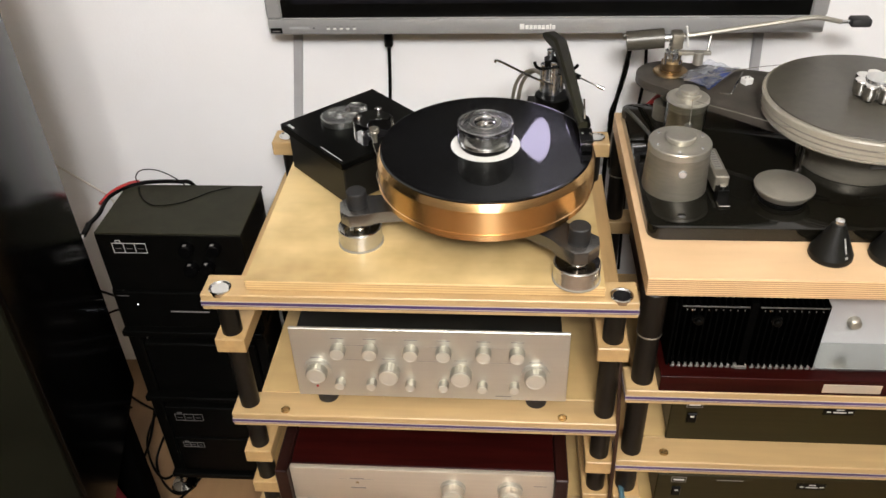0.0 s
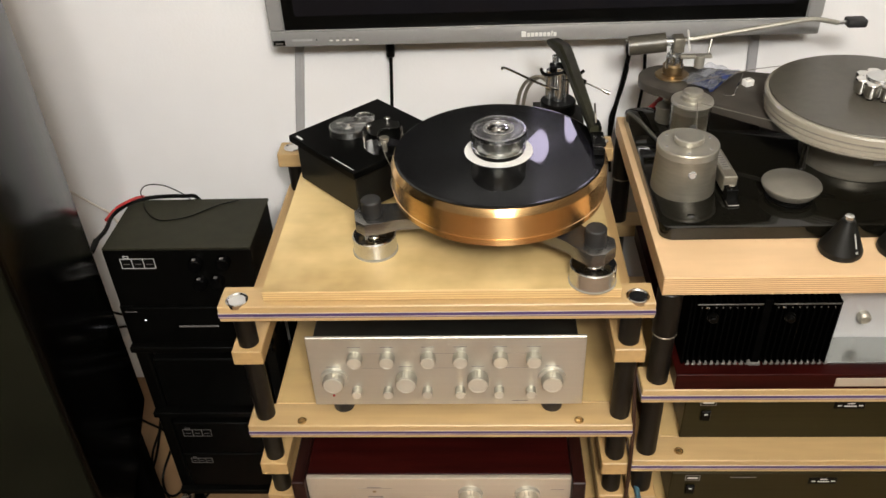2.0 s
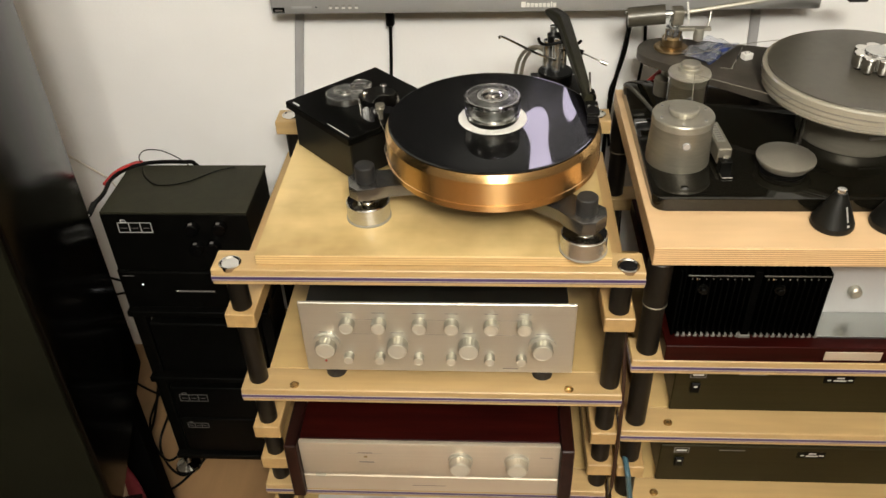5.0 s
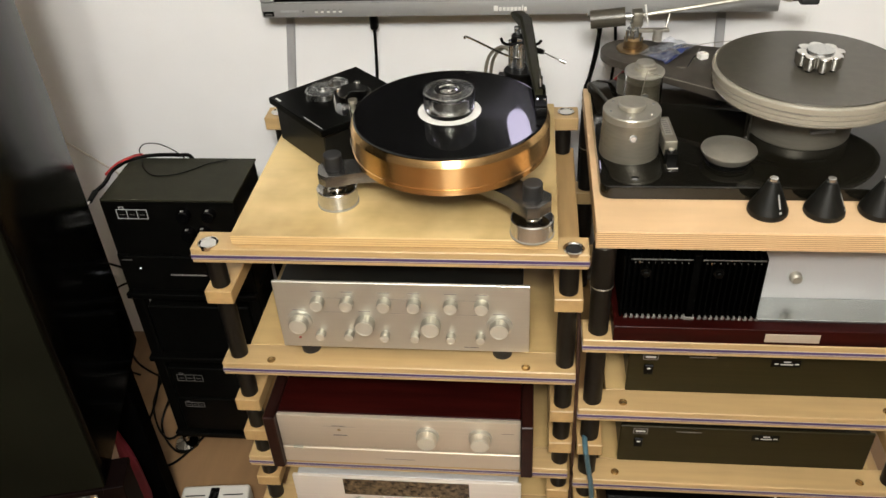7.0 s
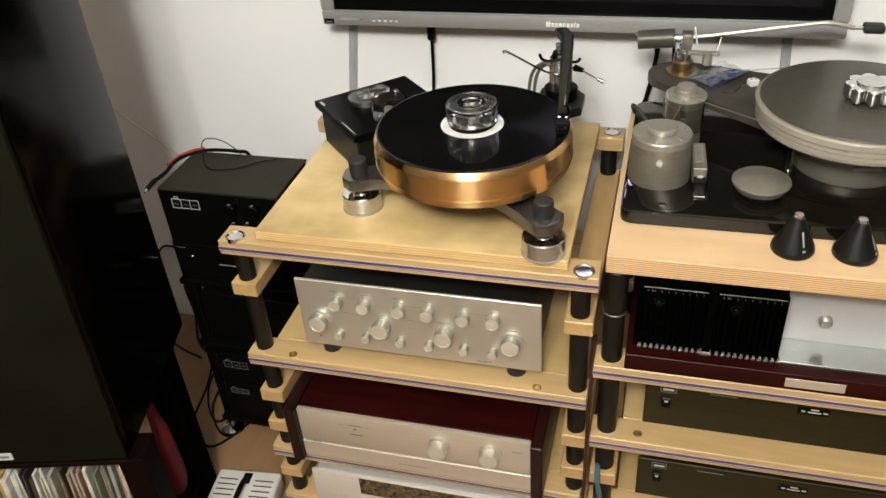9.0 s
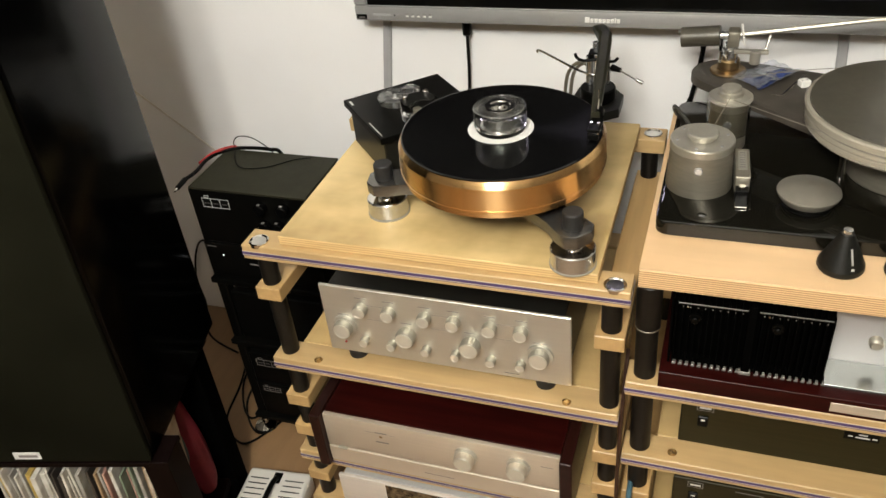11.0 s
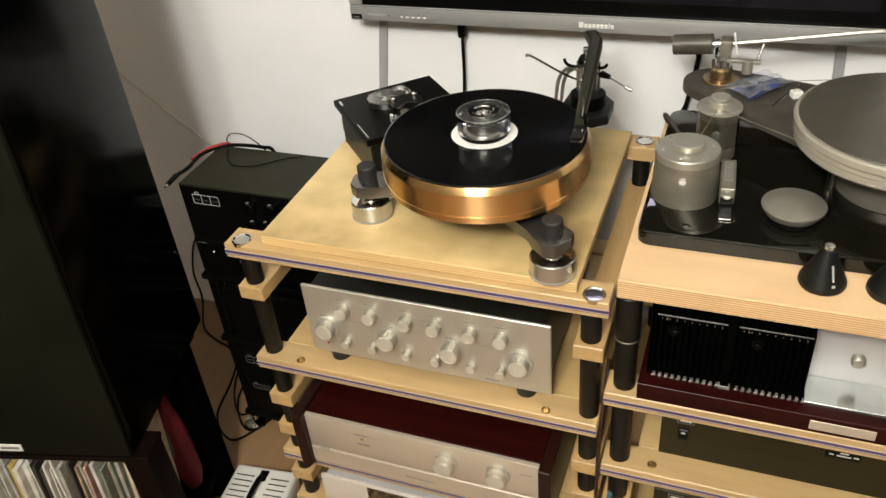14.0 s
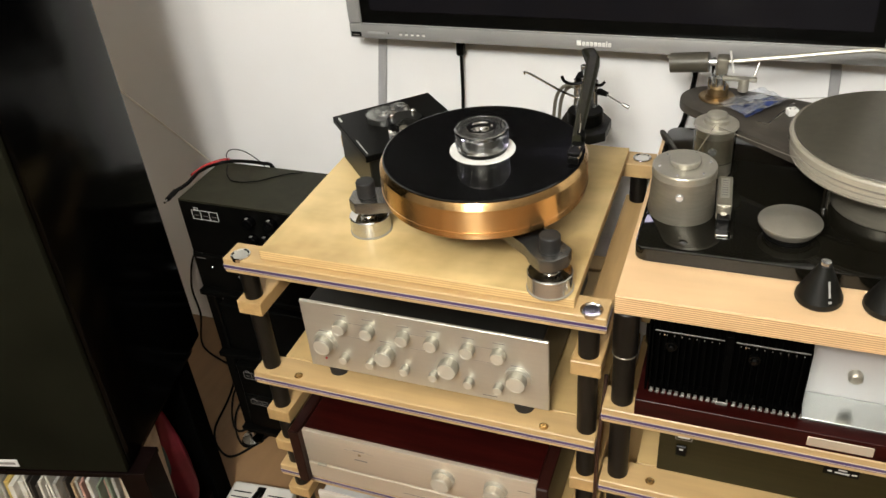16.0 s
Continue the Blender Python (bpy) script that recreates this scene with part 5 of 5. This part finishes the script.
u3 = thing("power_supply_unit", "plain black component on the middle shelf of the stand", "component", base=(-0.5, 0.33, 0.304))
part("casing", bx(B(), -0.606, -0.384, 0.250, 0.42, 0.307, 0.440, 0.003), M_BLACK, u3)
part("foot", bx(B(), -0.59, -0.40, 0.28, 0.40, 0.304, 0.307), M_RUBBER, u3)
u4 = thing("preamp_supply", "two-tier black component with outlined marks on the lowest stand shelf", "component", base=(-0.5, 0.33, 0.059))
part("lower_case", bx(B(), -0.606, -0.384, 0.245, 0.42, 0.062, 0.168, 0.002), M_BLACK, u4)
part("upper_case", bx(B(), -0.606, -0.384, 0.247, 0.42, 0.170, 0.262, 0.002), M_BLACK, u4)
part("foot", bx(B(), -0.59, -0.40, 0.28, 0.40, 0.059, 0.062), M_RUBBER, u4)
logo_frame(u4, -0.590, 0.247, 0.222, 0.060, 0.020, M_DIMPR)
logo_frame(u4, -0.590, 0.245, 0.140, 0.046, 0.015, M_DIMPR)

lead = thing("signal_cable", "black and red cable with a slim plug", "cable", base=(-0.62, 0.35, 0.7075))
tube("lead", [(-0.640, 0.262, 0.716), (-0.638, 0.300, 0.713), (-0.642, 0.350, 0.713), (-0.624, 0.388, 0.713), (-0.590, 0.405, 0.714), (-0.530, 0.412, 0.712), (-0.50, 0.415, 0.700), (-0.49, 0.43, 0.60)], 0.0040, M_BLACK, lead)
tube("red_sleeve", [(-0.648, 0.330, 0.714), (-0.640, 0.368, 0.716), (-0.618, 0.396, 0.717), (-0.60, 0.404, 0.717)], 0.0034, M_REDW, lead, "red sleeve")
part("plug", between(B(), (-0.640, 0.262, 0.716), (-0.634, 0.226, 0.718), 0.0055, 0.0048, 14), M_BLACK, lead, "slim black plug")
part("plug_tip", between(B(), (-0.634, 0.226, 0.718), (-0.632, 0.214, 0.718), 0.0026, 0.0022, 12), M_CHROME, lead)
thin = thing("thin_wire", "thin dark wire looping over the black component's lid", "wire", base=(-0.55, 0.4, 0.71))
tube("wire", [(-0.600, 0.400, 0.712), (-0.604, 0.402, 0.728), (-0.590, 0.404, 0.742), (-0.560, 0.404, 0.742), (-0.530, 0.402, 0.728), (-0.512, 0.402, 0.711)], 0.0011, M_BLACK, thin)
tube("wire", [(-0.600, 0.396, 0.711), (-0.585, 0.365, 0.7095), (-0.550, 0.335, 0.7092), (-0.500, 0.345, 0.7092), (-0.455, 0.382, 0.7095), (-0.420, 0.398, 0.7095)], 0.0011, M_BLACK, thin)
wirew = thing("pale_wire", "thin pale pinkish wire running along the wall behind the speaker", "wire", base=(-0.9, 0.63, 0.6))
tube("wire", [(-1.20, 0.636, 0.86), (-1.06, 0.636, 0.735), (-0.96, 0.636, 0.652), (-0.83, 0.630, 0.555), (-0.78, 0.60, 0.54), (-0.70, 0.50, 0.52)], 0.0022, M_WHITEW, wirew)
for k, (xa, ya) in enumerate(((-0.70, 0.30), (-0.675, 0.36), (-0.72, 0.42))):
    c = thing("floor_cable", "dark cable hanging to the floor beside the stand", "cable", base=(xa, ya, 0), group="floor cables")
    tube("lead", [(xa + 0.08, 0.45, 0.50 - 0.1 * k), (xa + 0.03, 0.43, 0.30), (xa, ya + 0.02, 0.10), (xa - 0.03, ya - 0.06, 0.006), (xa + 0.05, ya - 0.12 - 0.02 * k, 0.005), (xa + 0.10, ya - 0.06, 0.005)], 0.003, M_BLACK, c)

for k in range(2):
    xa, za = -1.03 + 0.09 * k, 0.34 - 0.04 * (k % 3)
    c = thing("wall_cable", "dark cable hanging against the wall behind the stand", "cable", base=(xa, 0.63, 0), group="wall cables")
    tube("lead", [(-0.62 - 0.02 * k, 0.46, za), (xa + 0.22, 0.56, za - 0.05), (xa + 0.06, 0.628, za - 0.08 - 0.03 * (k % 2)), (xa, 0.632, 0.13), (xa + 0.03, 0.60, 0.05), (xa + 0.08, 0.52, 0.006), (xa + 0.20, 0.47 - 0.02 * k, 0.006)], 0.0030, M_BLACK, c)

# ---- the tall speaker on its record cabinet ----
SPK = pose(-0.495, -0.207, 0.436, 0, 0, 14.2)
spk = thing("floor_speaker", "tall glossy black loudspeaker with a dark cloth grille", "loudspeaker", SPK)
SH, SW, SD = 1.12, 0.31, 0.368


def slope(bm, k=0.046):
    for v in bm.verts:
        if v.co.y < 0.1:
            v.co.y += k * v.co.z
    return bm


part("cabinet", slope(bx(B(), -SW, 0, 0.014, SD, 0, SH, 0.008, 3)), M_SPKSIDE, spk, "glossy black cabinet")
part("grille", slope(bx(B(), -SW + 0.002, -0.002, 0.000, 0.013, 0.003, SH - 0.01, 0.003, 2)), M_CLOTH, spk, "dark stretched grille cloth")
plate = part("badge", slope(bx(B(), -0.251, -0.201, -0.0015, 0.0005, 0.012, 0.028, 0.0004)), M_PRINT, spk, "pale maker's badge")
part("badge_bar", slope(bx(B(), -0.241, -0.206, -0.0019, -0.0015, 0.017, 0.0225)), M_DIMPR, plate)

CAB = pose(-0.495, -0.207, 0, 0, 0, 14.2)
rcab = thing("record_cabinet", "dark brown open-fronted cabinet full of records under the speaker", "cabinet", CAB)
part("top_panel", bx(B(), -0.385, -0.008, 0.000, 0.330, 0.424, 0.4355, 0.001), M_CABINET, rcab)
part("top_corner", bx(B(), -0.008, 0.026, 0.000, 0.064, 0.424, 0.4355, 0.001), M_CABINET, rcab)
for x0, x1 in ((-0.022, 0.024), (-0.383, -0.357)):
    part("front_post", bx(B(), x0, x1, 0.002, 0.062, 0.0, 0.424, 0.001), M_CABINET, rcab)
for x0, x1 in ((-0.066, -0.008), (-0.383, -0.345)):
    part("rear_post", bx(B(), x0, x1, 0.248, 0.304, 0.0, 0.424, 0.001), M_FIN, rcab, "black rear post")
part("bottom_panel", bx(B(), -0.357, -0.022, 0.002, 0.304, 0.060, 0.082, 0.001), M_CABINET, rcab)
part("back_panel", bx(B(), -0.345, -0.066, 0.296, 0.304, 0.082, 0.424), M_FIN, rcab, "black back panel")

rng = random.Random(5)
TONES = (("cream", (0.52, 0.45, 0.35)), ("white", (0.64, 0.62, 0.56)), ("grey", (0.36, 0.35, 0.32)), ("tan", (0.36, 0.25, 0.15)), ("green", (0.18, 0.23, 0.17)), ("dark", (0.045, 0.04, 0.035)), ("dusky pink", (0.42, 0.24, 0.20)), ("ochre", (0.50, 0.36, 0.10)))
SLEEVES = [mat("sleeve_%s" % n.replace(" ", "_"), c, 0.45, 0, 0.22, (40, 40, 8), 0.15, 300, stain=0.30, stscale=30) for n, c in TONES]
x = -0.356
while x < -0.046:
    w = rng.choice((0.003, 0.004, 0.005, 0.007, 0.010))
    k = rng.choice((0, 0, 1, 1, 1, 2, 2, 3, 4, 5, 5, 6, 7))
    y = 0.003 + rng.uniform(0, 0.020)
    h = 0.318 + rng.uniform(-0.020, 0.008)
    lean = rng.uniform(2.0, 6.0)
    bm = bx(B(), -w / 2, w / 2, 0, 0.270 if x < -0.13 else 0.140, 0.0, h, 0.0007)
    rec = part("record_sleeve", bm, SLEEVES[k])
    rec.matrix_basis = CAB @ pose(x, y, 0.0825, 0, lean, rng.uniform(-0.4, 0.4))
    tagged(rec, "worn %s cardboard record sleeve standing in the cabinet" % TONES[k][0], "record sleeve", "records in the cabinet")
    x += w + rng.choice((0.0008, 0.0015, 0.0025, 0.004))

bag = thing("cloth_bag", "red and teal cloth bag standing in the open-sided record cabinet", "bag", pose(-0.600, -0.016, 0.0825, 0, 0, 20))
bmb = B()
bmesh.ops.create_icosphere(bmb, subdivisions=4, radius=1)
for v in bmb.verts:
    n = noise.noise(v.co * 2.0 + Vector((3, 1, 0))) * 0.14
    v.co = Vector((v.co.x * 0.025 * (1 + n) * (1.15 - 0.45 * v.co.z), v.co.y * 0.022 * (1 + n), max(0.0, 0.150 + v.co.z * 0.155 * (1 + n * 0.4))))
part("front", bmb, M_RED, bag, "red cloth")
bmb = B()
bmesh.ops.create_icosphere(bmb, subdivisions=3, radius=1)
for v in bmb.verts:
    v.co = Vector((-0.012 + v.co.x * 0.014, -0.013 + v.co.y * 0.016, 0.170 + v.co.z * 0.060))
part("patch", bmb, M_TEAL, bag, "teal patch")

# ---- on the floor ----
wb = thing("power_unit", "white plastic vented unit with a black strap handle on the floor", "power unit", pose(-0.478, 0.012, 0, 0, 0, 6))
part("case", bx(B(), -0.075, 0.075, -0.085, 0.085, 0.004, 0.056, 0.008, 3), M_WPLASTIC, wb, "white plastic case")
for k in range(9):
    for sx in (-1, 1):
        part("vent_slot", bx(B(), sx * 0.042 - 0.022, sx * 0.042 + 0.022, -0.062 + 0.0145 * k, -0.059 + 0.0145 * k, 0.0555, 0.0563), M_BLACK, wb)
part("handle_mount", bx(B(), -0.010, 0.010, 0.044, 0.074, 0.056, 0.060, 0.002), M_BLACK, wb)
tube("strap", [(0, 0.058, 0.061), (0, 0.035, 0.070), (0, -0.005, 0.072), (-0.002, -0.050, 0.060)], 0.006, M_BLACK, wb, "black strap handle")
for sx in (-0.055, 0.055):
    for sy in (-0.06, 0.06):
        part("foot", rod(B(), sx, sy, 0, 0.004, 0.008), M_RUBBER, wb)
hose = thing("blue_hose", "dull blue cable hose hanging in front of the rack post", "hose", base=(0.3, -0.01, 0))
tube("hose", [(0.300, 0.060, 0.352), (0.300, -0.012, 0.356), (0.304, -0.018, 0.330), (0.316, -0.020, 0.25), (0.322, -0.020, 0.14), (0.320, -0.022, 0.04), (0.335, -0.04, 0.007), (0.40, -0.06, 0.007)], 0.0048, M_BLUEW, hose)
brown = thing("brown_cable", "dark brown cable hanging between the two racks", "cable", base=(0.28, 0.02, 0))
tube("lead", [(0.279, 0.06, 0.62), (0.279, 0.01, 0.52), (0.2785, -0.006, 0.40), (0.2785, -0.008, 0.2), (0.280, -0.01, 0.006)], 0.0032, M_BROWNC, brown)
for k, pts in enumerate((
    [(0.700, 0.10, 0.224), (0.672, 0.030, 0.215), (0.655, 0.004, 0.190), (0.628, -0.002, 0.150), (0.600, -0.004, 0.100), (0.585, -0.004, 0.0625)],
    [(0.470, 0.00, 0.0625), (0.474, -0.002, 0.110), (0.484, -0.002, 0.128), (0.496, -0.002, 0.118), (0.502, -0.002, 0.0625)],
)):
    c = thing("white_cable", "thin white twisted cable hanging on the lowest shelf", "cable", base=(0.6, 0.0, 0.06), group="white cables")
    tube("lead", pts, 0.0016, M_WHITEW, c)
    tube("lead", [(p[0] + 0.003 * (-1) ** q, p[1] + 0.002, p[2] + 0.0005) for q, p in enumerate(pts)], 0.0014, M_WHITEW, c)

# ---- the ceiling lamp ----
lamp = thing("ceiling_lamp", "ceiling lamp with three bare white globes", "ceiling lamp", base=LAMP)
part("plate", rod(B(), LAMP[0], LAMP[1], H - 0.03, H, 0.07), M_WHITE, lamp)
part("stem", rod(B(), LAMP[0], LAMP[1], LAMP[2] + 0.02, H - 0.03, 0.010), M_CHROME, lamp)
for dx, dy in ((-0.2, 0.05), (0.2, -0.05), (0.0, 0.2)):
    part("arm", between(B(), (LAMP[0], LAMP[1], LAMP[2] + 0.03), (LAMP[0] + dx, LAMP[1] + dy, LAMP[2] + 0.03), 0.006), M_CHROME, lamp)
    part("bulb", lathe(B(), [(0, -0.055), (0.03, -0.046), (0.05, -0.020), (0.055, 0.0), (0.05, 0.02), (0.03, 0.046), (0, 0.055)], 0, 0, 32, Matrix.Translation((LAMP[0] + dx, LAMP[1] + dy, LAMP[2] - 0.03))), M_BULB, lamp, "glowing white globe")
